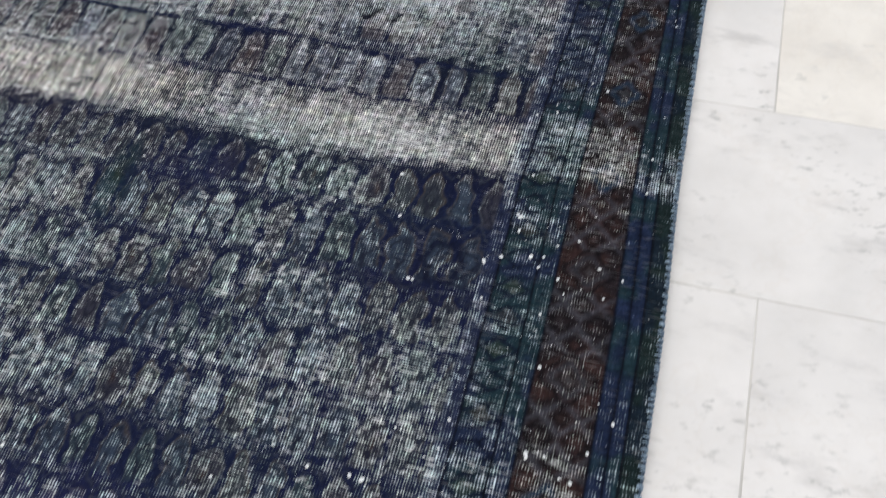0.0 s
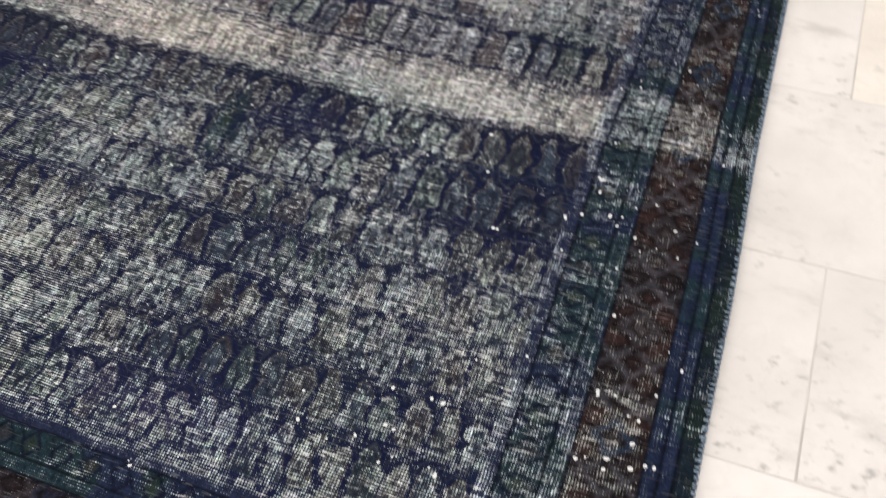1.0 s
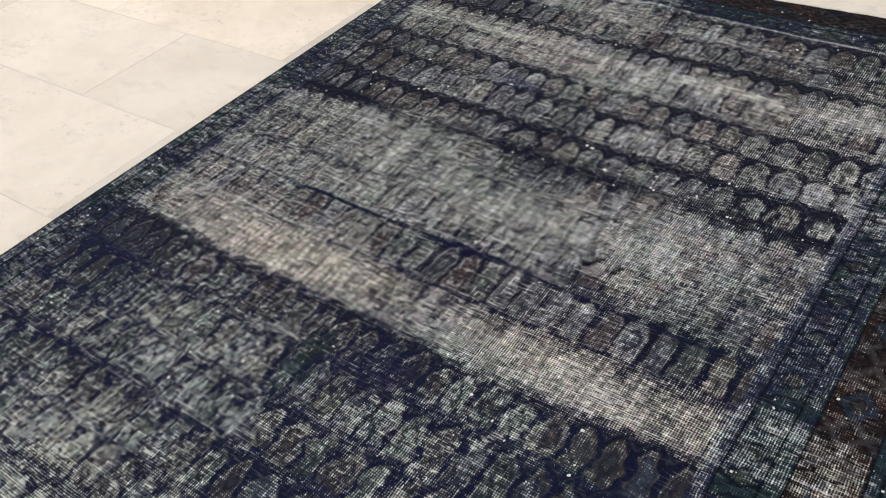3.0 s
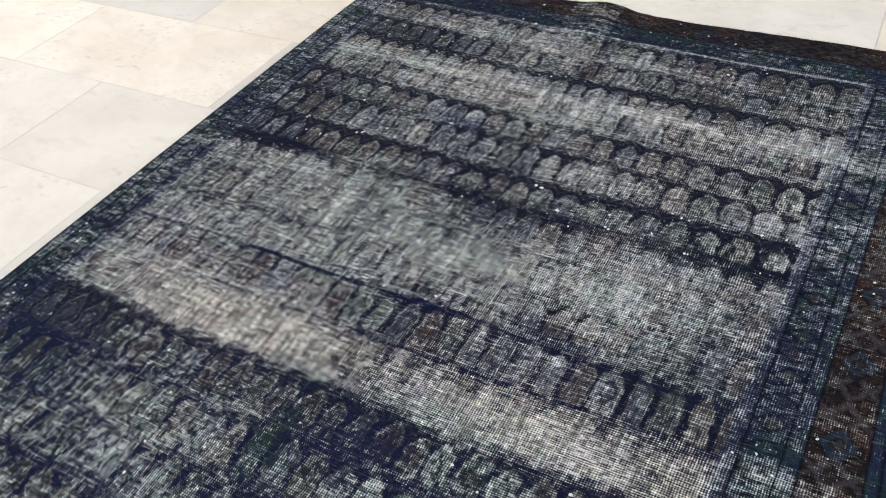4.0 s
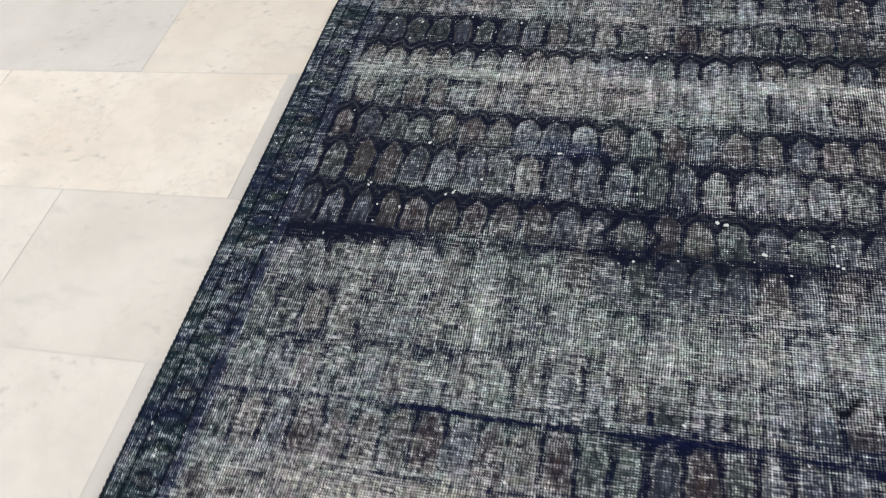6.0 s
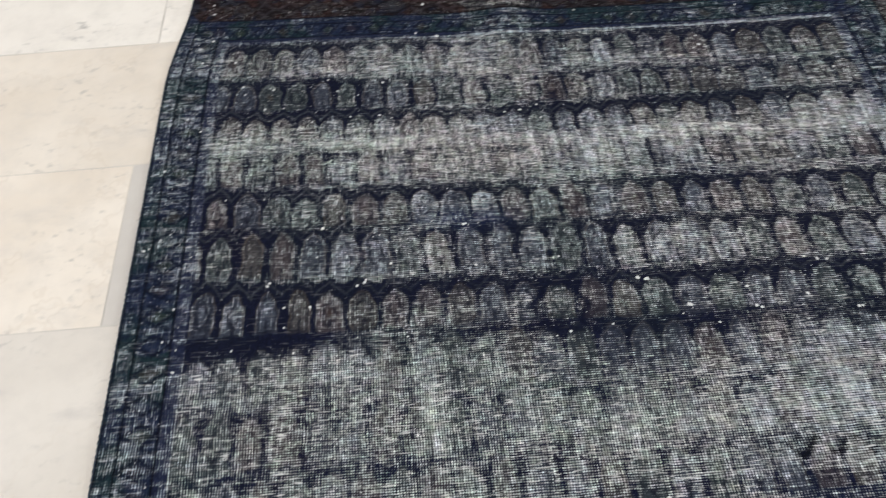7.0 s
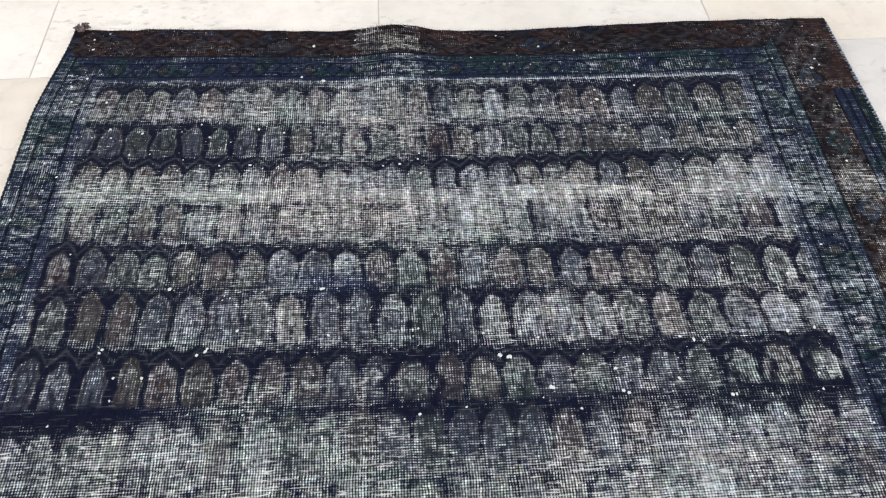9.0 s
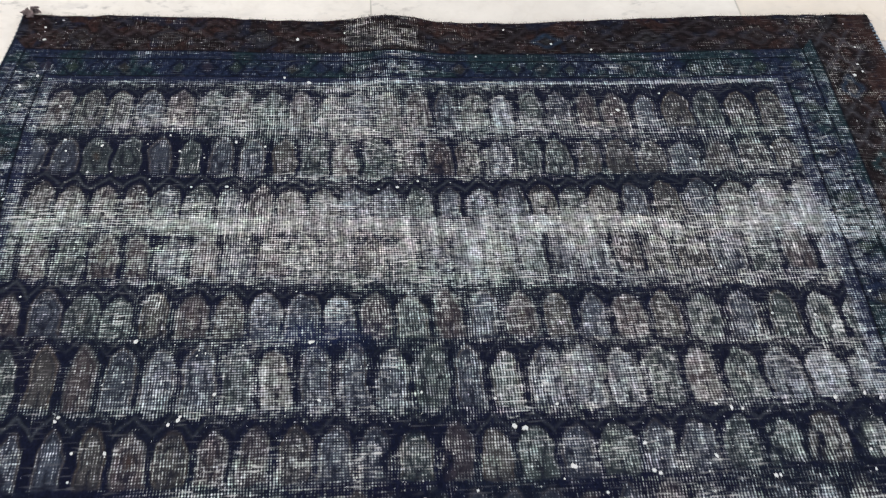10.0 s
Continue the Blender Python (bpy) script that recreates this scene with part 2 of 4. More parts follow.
LEFT, RIGHT, NEAR, FAR = -0.905, 0.905, -0.33, 2.412
F_LEFT, F_RIGHT, F_NEAR, F_FAR = -0.782, 0.602, 0.0, 2.222
WEAR_P = [-0.70, -0.35, 0.0, 0.30, 0.55]
WEAR_Q = [0.0, 0.06, 0.12, 0.18, 0.25, 0.34, 0.43, 0.52, 0.60, 0.68, 0.75, 0.79, 0.83, 0.89, 0.94, 0.98, 1.02, 1.06, 1.12, 1.20, 1.28, 1.35, 1.385, 1.42, 1.46, 1.50, 1.56, 1.64, 1.70, 1.78, 1.86, 1.90, 1.95, 1.99, 2.05, 2.12, 2.20]
WEAR_0 = [0.33, 0.37, 0.33, 0.28, 0.30, 0.36, 0.27, 0.27, 0.14, 0.03, 0.09, 0.23, 0.64, 0.65, 0.60, 0.49, 0.61, 0.63, 0.61, 0.40, 0.44, 0.59, 0.67, 0.29, 0.34, 0.18, 0.29, 0.23, 0.31, 0.41, 0.69, 0.75, 0.51, 0.27, 0.25, 0.44, 0.28]
WEAR_1 = [0.39, 0.54, 0.62, 0.70, 0.71, 0.68, 0.47, 0.52, 0.54, 0.44, 0.40, 0.55, 0.93, 0.84, 0.66, 0.43, 0.47, 0.58, 0.71, 0.57, 0.56, 0.60, 0.64, 0.50, 0.52, 0.38, 0.51, 0.40, 0.41, 0.52, 0.78, 0.78, 0.64, 0.48, 0.47, 0.70, 0.51]
WEAR_2 = [0.36, 0.34, 0.39, 0.53, 0.46, 0.45, 0.08, 0.28, 0.54, 0.51, 0.39, 0.42, 0.62, 0.56, 0.40, 0.29, 0.35, 0.39, 0.61, 0.72, 0.58, 0.25, 0.27, 0.23, 0.31, 0.22, 0.45, 0.39, 0.48, 0.67, 0.88, 0.82, 0.59, 0.48, 0.57, 0.62, 0.59]
WEAR_3 = [0.47, 0.45, 0.41, 0.37, 0.38, 0.52, 0.38, 0.45, 0.38, 0.43, 0.48, 0.67, 0.97, 0.78, 0.36, 0.24, 0.34, 0.47, 0.72, 0.79, 0.66, 0.49, 0.53, 0.48, 0.49, 0.43, 0.51, 0.36, 0.32, 0.42, 0.73, 0.67, 0.36, 0.26, 0.29, 0.33, 0.19]
WEAR_4 = [0.44, 0.38, 0.33, 0.40, 0.39, 0.54, 0.50, 0.33, 0.09, -0.02, -0.12, 0.21, 0.66, 0.59, 0.34, 0.23, 0.14, 0.19, 0.39, 0.47, 0.46, 0.49, 0.56, 0.54, 0.64, 0.57, 0.80, 0.73, 0.74, 0.66, 1.03, 0.97, 0.73, 0.55, 0.36, 0.34, 0.23]

ROW_P = [-0.75, -0.30, 0.15, 0.58]                       # where a row's crown and foot are given
SHOW_P = [-0.72, -0.46, -0.20, 0.06, 0.32, 0.56]         # where its strength is given
MOTIF_ROWS = []


def motif_row(crown, foot, first, pitch, show, zig, thick=0.010):
    """One row of arched motifs: crown and foot along the rug, the first gap, the gaps' pitch at left and right, how
    strongly its ground and the dark zigzag over its crowns still stand in pile."""
    MOTIF_ROWS.append((crown, foot, first, pitch, show, zig, thick))


motif_row([2.212, 2.206, 2.204, 2.208], [2.105] * 4, -0.840, [.0595, .050], [.6, .6, .35, .5, .6, .9], [.7, .8, .4, .6, .7, .9])
motif_row([2.088, 2.083, 2.078, 2.082], [1.990, 1.985, 1.985, 2.00], -0.806, [.0580, .0545], [1.1, 1.1, .55, .75, .65, .45], [.45, .45, .2, .25, .25, .3])
motif_row([1.982, 1.966, 1.968, 1.992], [1.892] * 4, -0.829, [.0562, .0545], [.7, .65, .65, .9, .75, .35], [1.3, 1.3, 1., 1.25, 1.1, .8], 0.012)
motif_row([1.868, 1.860, 1.858, 1.862], [1.772] * 4, -0.818, [.0580, .0520], [.65, .6, .5, .55, .55, .9], [.35, .5, .25, .2, .3, .4])
motif_row([1.760, 1.748, 1.740, 1.732], [1.668, 1.655, 1.645, 1.630], -0.841, [.0595, .0590], [1., .85, .65, .8, .55, .8], [1.2, .95, .55, .7, .6, .75])
motif_row([1.662, 1.652, 1.640, 1.618], [1.548, 1.537, 1.522, 1.522], -0.829, [.0605, .0600], [1., .9, .6, .7, .6, .75], [1., .75, .55, .65, .55, .65])
motif_row([1.533, 1.516, 1.504, 1.512], [1.428, 1.422, 1.408, 1.412], -0.846, [.0585, .0625], [1.2, .75, .55, .65, .5, 1.1], [1.25, .9, .75, .85, .85, 1.15], 0.014)
motif_row([1.414, 1.418, 1.405, 1.402], [1.292] * 4, -0.840, [.0560, .0560], [.1, .2, .35, .5, .45, .25], [1.3, .6, .5, .6, .55, 1.05], 0.024)
motif_row([1.288] * 4, [1.180] * 4, -0.850, [.0560, .0560], [.35, .3, .3, .35, .35, .3], [.15] * 6)
motif_row([1.172] * 4, [1.070] * 4, -0.830, [.0560, .0560], [.5, .45, .4, .45, .5, .45], [.3, .3, .2, .25, .4, .3])
motif_row([1.056] * 4, [.948, .944, .934, .936], -0.832, [.0520, .0530], [.6, .65, .65, .75, .8, .85], [.1] * 6)
motif_row([.925] * 4, [.830] * 4, -0.842, [.0600, .0600], [.28] * 6, [.15] * 6)
motif_row([.796, .790, .780, .798], [.682] * 4, -0.822, [.0555, .0555], [.9, .9, .8, 1.1, 1., 1.1], [.8, .6, .5, .7, .5, .8])
motif_row([.674] * 4, [.562] * 4, -0.8115, [.0565, .0565], [.8, .7, .7, 1., 1., 1.1], [.5, .4, .5, .6, .7, .8])
motif_row([.556] * 4, [.452] * 4, -0.802, [.0560, .0560], [.6, .6, .6, .9, .9, .8], [.4, .4, .4, .5, .7, .7])
motif_row([.446] * 4, [.345] * 4, -0.830, [.0560, .0560], [.6, .7, .8, 1., .7, .6], [.4, .4, .5, .6, .6, .6])
motif_row([.340] * 4, [.238] * 4, -0.815, [.0540, .0540], [.7, .7, .8, 1., .7, .6], [.4] * 6)
motif_row([.229] * 4, [.138] * 4, -0.816, [.0510, .0510], [.9, .9, 1.1, 1.2, .9, .8], [.6, .6, .8, .9, .7, .6])
motif_row([.129] * 4, [.020] * 4, -0.807, [.0470, .0470], [.8, .8, 1., 1., .9, .8], [.6, .6, .8, .8, .7, .6])


def rgb(*c):
    return np.array(c)[None, :]


def blend(x, y, t):
    return x * (1 - t[:, None]) + y * t[:, None]


def chance(a, b):
    """A number from 0 to 1 for each cell a of row b."""
    return np.modf(np.abs(np.sin(a * 12.99 + b * 78.23) * 43758.5))[0]


def field_motifs(p, q, bend_p, bend_q):
    """Over the field: the motifs' bodies, the dark ground round them, their inner figures, a number for each cell."""
    body, ground, ring, heart, jit, shade, edge, chevron = (np.zeros_like(p) for _ in range(8))
    for n, (crown, foot, first, pitch, show, zig, thick) in enumerate(MOTIF_ROWS):
        top, low = np.interp(p, ROW_P, crown), np.interp(p, ROW_P, foot)
        at = np.nonzero((q < top + 0.03) & (q > low - 0.012))[0]
        if not len(at):
            continue
        pp, tall = p[at], (top - low)[at]
        u = (q[at] + bend_q[at] - low[at]) / tall
        gaps = first + np.cumsum(np.concatenate([[0.0], np.linspace(pitch[0], pitch[1], 32)]))
        full = np.interp(pp + bend_p[at], gaps, np.arange(33.0))
        cell = np.floor(full)
        s = full - cell - 0.5
        r = chance(cell, n + 1.0)
        r2, r3 = chance(cell, n + 31.0), chance(cell, n + 57.0)
        half = 0.400 + 0.12 * (r - 0.5)
        tilt = s + 0.22 * (r3 - 0.5) * (u - 0.4) + 0.05 * (r2 - 0.5)
        u = u * (1 + 0.12 * (r2 - 0.5))
        arch = np.where(u < 0.56, np.abs(tilt) / half, ((np.abs(tilt) / half) ** 1.6 + (np.abs(u - 0.56) / 0.39) ** 1.6) ** 0.625)
        arch = np.maximum(arch, np.where(u < 0.2, 1.0 + (0.05 - u) * 6, 0))
        strong, zed = np.interp(pp, SHOW_P, show) * (0.55 + 0.9 * r3), np.interp(pp, SHOW_P, zig) * (0.8 + 0.4 * r2)
        inside = 1 - step(arch, 0.86, 1.10)
        valley = (1 - inside) * step(u, -0.02, 0.08) * (1 - step(u, 0.90, 1.04))
        crest = bump_at(u - 0.92 + 0.15 * (np.abs(s) * 4 - 1), 0, thick / tall) + 0.40 * bump_at(u - 1.0, 0, thick / tall)
        crest = crest + 0.8 * bump_at(u - 1.06 + 0.15 * (np.abs(s) * 4 - 1), 0, 0.8 * thick / tall)
        grey = bump_at(u - 0.995 + 0.15 * (np.abs(s) * 4 - 1), 0, 0.0035 / tall) * np.clip(zed - 0.35, 0, 1) * (thick < 0.02)
        inner = np.where(r > 0.55, np.sqrt((s / 0.20) ** 2 + ((u - 0.46) / 0.24) ** 2), np.abs(s) / 0.20 + np.abs(u - 0.46) / 0.30)
        dark = np.clip(strong * valley * (0.55 + 0.45 * step(np.abs(s), 0.34, 0.47)) + zed * np.clip(crest, 0, 1), 0, 1.3)
        weight = step(q[at], low[at] - 0.012, low[at] + 0.004) * np.clip((top[at] + 0.03 - q[at]) / 0.02, 0, 1)
        ground[at] = np.maximum(ground[at], dark * weight)
        chevron[at] = np.maximum(chevron[at], grey)
        own = (u > -0.02) & (u < 1.0)
        sub = at[own]
        body[sub] = inside[own] * np.clip(0.35 + strong[own], 0, 1)
        shade[sub] = (r2 - 0.5)[own] * inside[own] * np.clip(strong[own], 0, 1)
        stem = bump_at(tilt, 0, 0.045) * (u < 0.34) * (r3 > 0.35) + bump_at(np.abs(tilt), 0.20, 0.04) * (u < 0.5) * (r3 < 0.3)
        ring[sub] = (bump_at(inner, 1.0, 0.22) * (r > 0.2) + 0.9 * bump_at(arch, 0.70, 0.08) * (r2 < 0.7) + stem)[own] * inside[own] * np.clip(strong[own] + 0.25, 0, 1)
        edge[sub] = (bump_at(arch, 0.90, 0.07) * step(u, 0.05, 0.15))[own] * np.clip(strong[own] + 0.2, 0, 1)
        heart[sub] = (bump_at(inner, 0.0, 0.5) * (r > 0.45))[own] * np.clip(strong[own] + 0.1, 0, 1)
        jit[sub] = r[own]
    return body, ground, ring, heart, jit, shade, edge, chevron


def border_art(p, q, n_bend, n_bend2, n_hue2, n_fine, n_grit):
    """Colour of the borders' pile, where their dark lines run, and which stripe each place belongs to."""
    out_r, out_f, out_n, out_l = p - F_RIGHT, q - F_FAR, F_NEAR - q, F_LEFT - p
    side = np.maximum.reduce([out_r, out_f, out_n, out_l])
    on_right, on_left = side == out_r, side == out_l
    on_end = ~on_right & ~on_left
    along = np.where(on_right | on_left, q, p)
    d = np.where(on_end, side / 0.74, side)
    stripe = np.where(d < 0.026, 0, np.where(d < 0.090, 1, np.where(d < 0.122, 2, np.where(d < 0.228, 3, np.where(d < 0.272, 4, 5)))))
    stripe = np.where(on_end & (d > 0.122), 3, stripe)
    stripe = np.where(on_left & (stripe == 3), 5, np.where(on_right & (q > 2.17) & (d > 0.122), 3, stripe))
    blue = blend(np.repeat(rgb(0.013, 0.020, 0.047), len(p), 0), rgb(0.013, 0.029, 0.037), step(n_hue2, 0.42, 0.60))
    violet = np.repeat(rgb(0.016, 0.021, 0.050), len(p), 0)
    brown = blend(np.repeat(rgb(0.034, 0.018, 0.017), len(p), 0), rgb(0.017, 0.012, 0.014), step(n_hue2, 0.42, 0.62))
    brown = blend(brown, rgb(0.012, 0.016, 0.032), on_end * step(n_bend, 0.55, 0.72) * 0.8)
    outer = blend(np.repeat(rgb(0.008, 0.014, 0.022), len(p), 0), rgb(0.010, 0.018, 0.018), step(n_hue2, 0.45, 0.6))
    col = np.where((stripe == 0)[:, None], violet, np.where((stripe == 3)[:, None], brown, np.where((stripe == 5)[:, None], outer, blue)))
    wa, wd = along + 0.010 * (n_bend - 0.5), d + 0.008 * (n_bend2 - 0.5)
    # guard: dark-rimmed lozenges, every second one olive, joined by hooks
    g_full = wa / 0.056 + 100
    g_s, g_c = g_full - np.floor(g_full) - 0.5, np.floor(g_full)
    g_r = np.abs(g_s) / 0.34 + np.abs(wd - 0.058) / 0.030
    on_guard = stripe == 1
    rim = bump_at(g_r, 1.0, 0.22) * on_guard
    fill = (1 - step(g_r, 0.55, 0.85)) * on_guard
    hook = bump_at(np.abs(wd - 0.058 - 0.019 * np.sign(g_s) * (np.abs(g_s) - 0.28) * 6), 0, 0.005) * (np.abs(g_s) > 0.27) * on_guard
    teeth = bump_at(np.modf(wa / 0.0135 + 100)[0] - 0.5, 0, 0.22) * (bump_at(d, 0.106, 0.007) + bump_at(d, 0.249, 0.007))
    col = blend(col, rgb(0.024, 0.034, 0.022), fill * (g_c % 2 == 0) * 0.6)
    col = blend(col, rgb(0.030, 0.020, 0.024), fill * (g_c % 3 == 1) * 0.5)
    # brown stripe: rosettes of blue and teal with crossed hooked leaves between them
    m_full = wa / 0.195 + np.where(on_end, 50.397, 50.192)
    m_s, m_c = m_full - np.floor(m_full) - 0.5, np.floor(m_full)
    m_d = (wd - 0.175) / 0.05
    on_brown = (stripe == 3)
    ang = np.arctan2(m_d * 0.05, m_s * 0.195)
    ros = np.hypot(m_s * 0.195, m_d * 0.05) / (0.026 * (1 + 0.16 * np.cos(ang * 4)))
    rosette = bump_at(ros, 0.85, 0.30) * on_brown
    core = bump_at(ros, 0.0, 0.40) * on_brown
    cross_leaf = np.minimum(np.abs(np.abs(m_d) - (np.abs(m_s) - 0.17) * 4.2), np.abs(np.abs(m_d) - (0.50 - np.abs(m_s)) * 4.2 + 0.15))
    away = step(np.abs(m_s), 0.17, 0.22)
    leaf = bump_at(cross_leaf, 0.0, 0.16) * away * on_brown
    leaf_rim = bump_at(cross_leaf, 0.34, 0.12) * away * on_brown
    comb = bump_at(np.modf(wa / 0.0105 + 100)[0] - 0.5, 0, 0.24) * (bump_at(m_d, -0.88, 0.12) + bump_at(m_d, 0.88, 0.12)) * on_brown
    tint = chance(m_c, 3.0)[:, None]
    flower = np.where(tint < 0.5, rgb(0.014, 0.030, 0.056), np.where(tint < 0.8, rgb(0.014, 0.036, 0.044), rgb(0.026, 0.026, 0.032)))
    col = blend(col, flower, np.clip(rosette, 0, 1) * 0.9)
    col = blend(col, rgb(0.046, 0.046, 0.056), leaf * np.where(on_end, 0.35, 0.8))
    col = blend(col, rgb(0.040, 0.046, 0.050), core * 0.6)
    ink = np.clip(rim + 0.9 * hook + 0.8 * teeth, 0, 1)
    col = blend(col, rgb(0.0050, 0.0068, 0.018), ink * 0.9)
    col = blend(col, rgb(0.0065, 0.0050, 0.0070), np.clip(leaf_rim * 0.9 + comb * 0.75 + on_brown * (bump_at(ros, 1.35, 0.16) + 0.8 * bump_at(ros, 0.45, 0.12)), 0, 1) * 0.9)
    at_lines = (0.026, 0.090, 0.122, 0.228, 0.252, 0.274)
    lines = sum(bump_at(d + 0.0015 * (n_bend - 0.5), at, 0.0026) * (1.0 if at < 0.2 else np.where(on_end | (q > 2.17), 0.0, 1.0)) for at in at_lines)
    col = blend(col, rgb(0.0030, 0.0038, 0.0085), np.clip(lines, 0, 1) * 0.92)
    col = col * (0.72 + 0.56 * n_grit[:, None]) * (0.75 + 0.5 * n_fine[:, None])
    return col, np.clip(lines, 0, 1), ink, stripe, side, on_right, on_left, out_f


def rug_pattern(p, q):
    """Pile colour, thread colour and wear over the rug's own coordinates."""
    n_big = field_noise(p, q, 0.34, 0.16, 3)
    n_mid = field_noise(p, q, 0.09, 0.05, 5)
    n_fine = field_noise(p, q, 0.022, 0.018, 7)
    n_hue = field_noise(p, q, 0.21, 0.12, 11)
    n_hue2 = field_noise(p, q, 0.06, 0.05, 13)
    streak = field_noise(p, q, 0.02, 0.5, 17, 2)
    weftline = field_noise(p, q, 0.5, 0.012, 19, 2)
    picks = field_noise(p, q, 0.045, 0.0075, 47, 2)
    flecks = field_noise(p, q, 0.016, 0.012, 53, 2)
    n_bend = field_noise(p, q, 0.026, 0.026, 23, 2)
    n_bend2 = field_noise(p, q, 0.026, 0.026, 29, 2)
    n_curl = field_noise(p, q, 0.024, 0.030, 37, 2)
    n_grit = field_noise(p, q, 0.009, 0.008, 41, 2)
    near = 1 - step(q, 0.72, 0.84)

    # wear in bands across the rug, blended between its left, middle and right
    columns = np.array([np.interp(q, WEAR_Q, w) for w in (WEAR_0, WEAR_1, WEAR_2, WEAR_3, WEAR_4)])
    at = np.interp(p, WEAR_P, np.arange(5.0))
    low = np.minimum(at.astype(int), 3)
    part_way = step(at - low, 0.0, 1.0)
    each = np.arange(len(p))
    wear = columns[low, each] * (1 - part_way) + columns[low + 1, each] * part_way
    wear = wear + (n_big - 0.5) * 0.08 + (n_mid - 0.5) * 0.28 + (streak - 0.5) * 0.22 + (weftline - 0.5) * 0.20

    # rows of small arched motifs, broken and bent by hand knotting and wear
    loose = 0.011 + 0.011 * near
    body, ground, ring, heart, jit, shade, edge, chevron = field_motifs(p, q, (n_bend - 0.5) * loose + (n_mid - 0.5) * 0.7 * loose, (n_bend2 - 0.5) * loose)
    patchy = np.clip(0.6 + 0.8 * field_noise(p, q, 0.13, 0.07, 43, 2), 0, 1.3)
    ground, ring = ground * patchy * (0.72 + 0.56 * n_grit), ring * patchy
    curls = bump_at(n_curl, 0.5, 0.045) * (0.15 + 0.85 * near + 0.45 * bump_at(q, 0.87, 0.06))
    inside = step(p, F_LEFT - 0.004, F_LEFT + 0.004) * (1 - step(p, F_RIGHT - 0.004, F_RIGHT + 0.004)) * step(q, F_NEAR - 0.003, F_NEAR + 0.003) * (1 - step(q, F_FAR - 0.003, F_FAR + 0.003))
    motif = (1 - 0.36 * near) * ((0.05 * near - 0.03) * body + 0.05 * edge + 0.14 * chevron - 0.29 * ground - (0.13 + 0.10 * near) * ring - 0.05 * heart + 0.13 * shade) - (0.13 + 0.09 * near) * curls + (0.15 + 0.06 * near) * (n_grit - 0.5) + 0.08 * near * (n_fine - 0.5)
    wear = wear * WEAR_GAIN + WEAR_LIFT - 0.020 * near + inside * motif

    # thin dark weft lines, a crease, and special blotches in the field
    n_gap = 0.45 + 0.55 * step(n_hue2, 0.28, 0.52)
    line_a = bump_at(q, 1.056 + 0.004 * np.sin(p * 9) - 0.02 * step(p, 0.05, 0.3), 0.0050) * np.interp(p, SHOW_P, [.8, 1., 1., 1., .8, .7])
    line_a += 0.8 * bump_at(q, 1.050, 0.011) * bump_at(p, 0.0, 0.07)
    line_b = bump_at(q, 0.938 - 0.006 * step(p, -0.4, 0.1), 0.0045) * np.interp(p, SHOW_P, [.2, .5, .5, .9, 1., .4])
    lines_in = inside * np.clip(line_a + line_b, 0, 1) * n_gap
    wear -= 0.28 * lines_in
    fold_q = 1.876 + 0.003 * np.sin(p * 13) - 0.006 * bump_at(p, 0.0, 0.12)
    crease = 0.9 * bump_at(q, fold_q, 0.0032) + 0.6 * bump_at(q, fold_q + 0.013, 0.0028) + 0.5 * bump_at(q, fold_q - 0.014, 0.0026) + 0.5 * bump_at(q, 2.118, 0.003)
    wear += 0.36 * crease * step(n_mid, 0.28, 0.55)
    for cx, cy, rx, ry, amount in BLOTCHES:
        wear += inside * 0.5 * amount * np.exp(-(((p - cx) / rx) ** 2 + ((q - cy) / ry) ** 2) ** 1.5)
    for cx, cy, rx, ry, amount in STREAKS:
        wear += inside * 0.7 * amount * bump_at(p, cx, rx) * bump_at(q, cy, ry)
    # right of the middle the pile of the three far rows was clipped less
    wear -= inside * 0.10 * step(p, -0.052, -0.044) * bump_at(p, -0.03, 0.05) * step(q, 1.86, 1.9)

    # colours: navy ground, greyed motif bodies in olive, slate, plum and brown
    dye = np.repeat(rgb(0.0062, 0.0092, 0.033), len(p), 0)
    dye = blend(dye, rgb(0.010, 0.019, 0.028), step(n_hue, 0.5, 0.72) * 0.8)
    dye = blend(dye, rgb(0.014, 0.010, 0.026), step(1 - n_hue, 0.56, 0.75) * 0.6)
    dye = blend(dye, rgb(0.0085, 0.0105, 0.022), 0.4 * step(q, 1.1, 1.6))
    dye = blend(dye, rgb(0.0085, 0.0130, 0.048), 0.7 * near)
    tone = np.modf(jit * 7.3)[0][:, None]
    fill = np.where(tone < 0.3, rgb(0.044, 0.052, 0.072), np.where(tone < 0.52, rgb(0.048, 0.045, 0.044), np.where(tone < 0.78, rgb(0.038, 0.049, 0.050), rgb(0.052, 0.041, 0.044))))
    fill = fill * (1.05 + 0.6 * n_fine[:, None]) * blend(np.repeat(rgb(1.0, 1.01, 0.99), len(p), 0), rgb(0.88, 1.04, 0.92), near)
    dye = blend(dye, fill, inside * body * (0.75 - 0.25 * near))
    dye = blend(dye, np.where(tone < 0.55, rgb(0.060, 0.044, 0.034), rgb(0.050, 0.056, 0.062)), inside * edge * 0.75)
    dye = blend(dye, rgb(0.035, 0.020, 0.016), inside * heart * (tone[:, 0] > 0.6) * 0.8)
    dye = blend(dye, rgb(0.0068, 0.0084, 0.0210), inside * np.clip(ground + 0.5 * curls, 0, 1) * (0.8 - 0.35 * near))
    dye = blend(dye, rgb(0.040, 0.047, 0.058), inside * chevron)
    dye = blend(dye, rgb(0.010, 0.011, 0.022), inside * np.clip(ring, 0, 1) * 0.8)
    dye = blend(dye, rgb(0.005, 0.008, 0.034), lines_in)
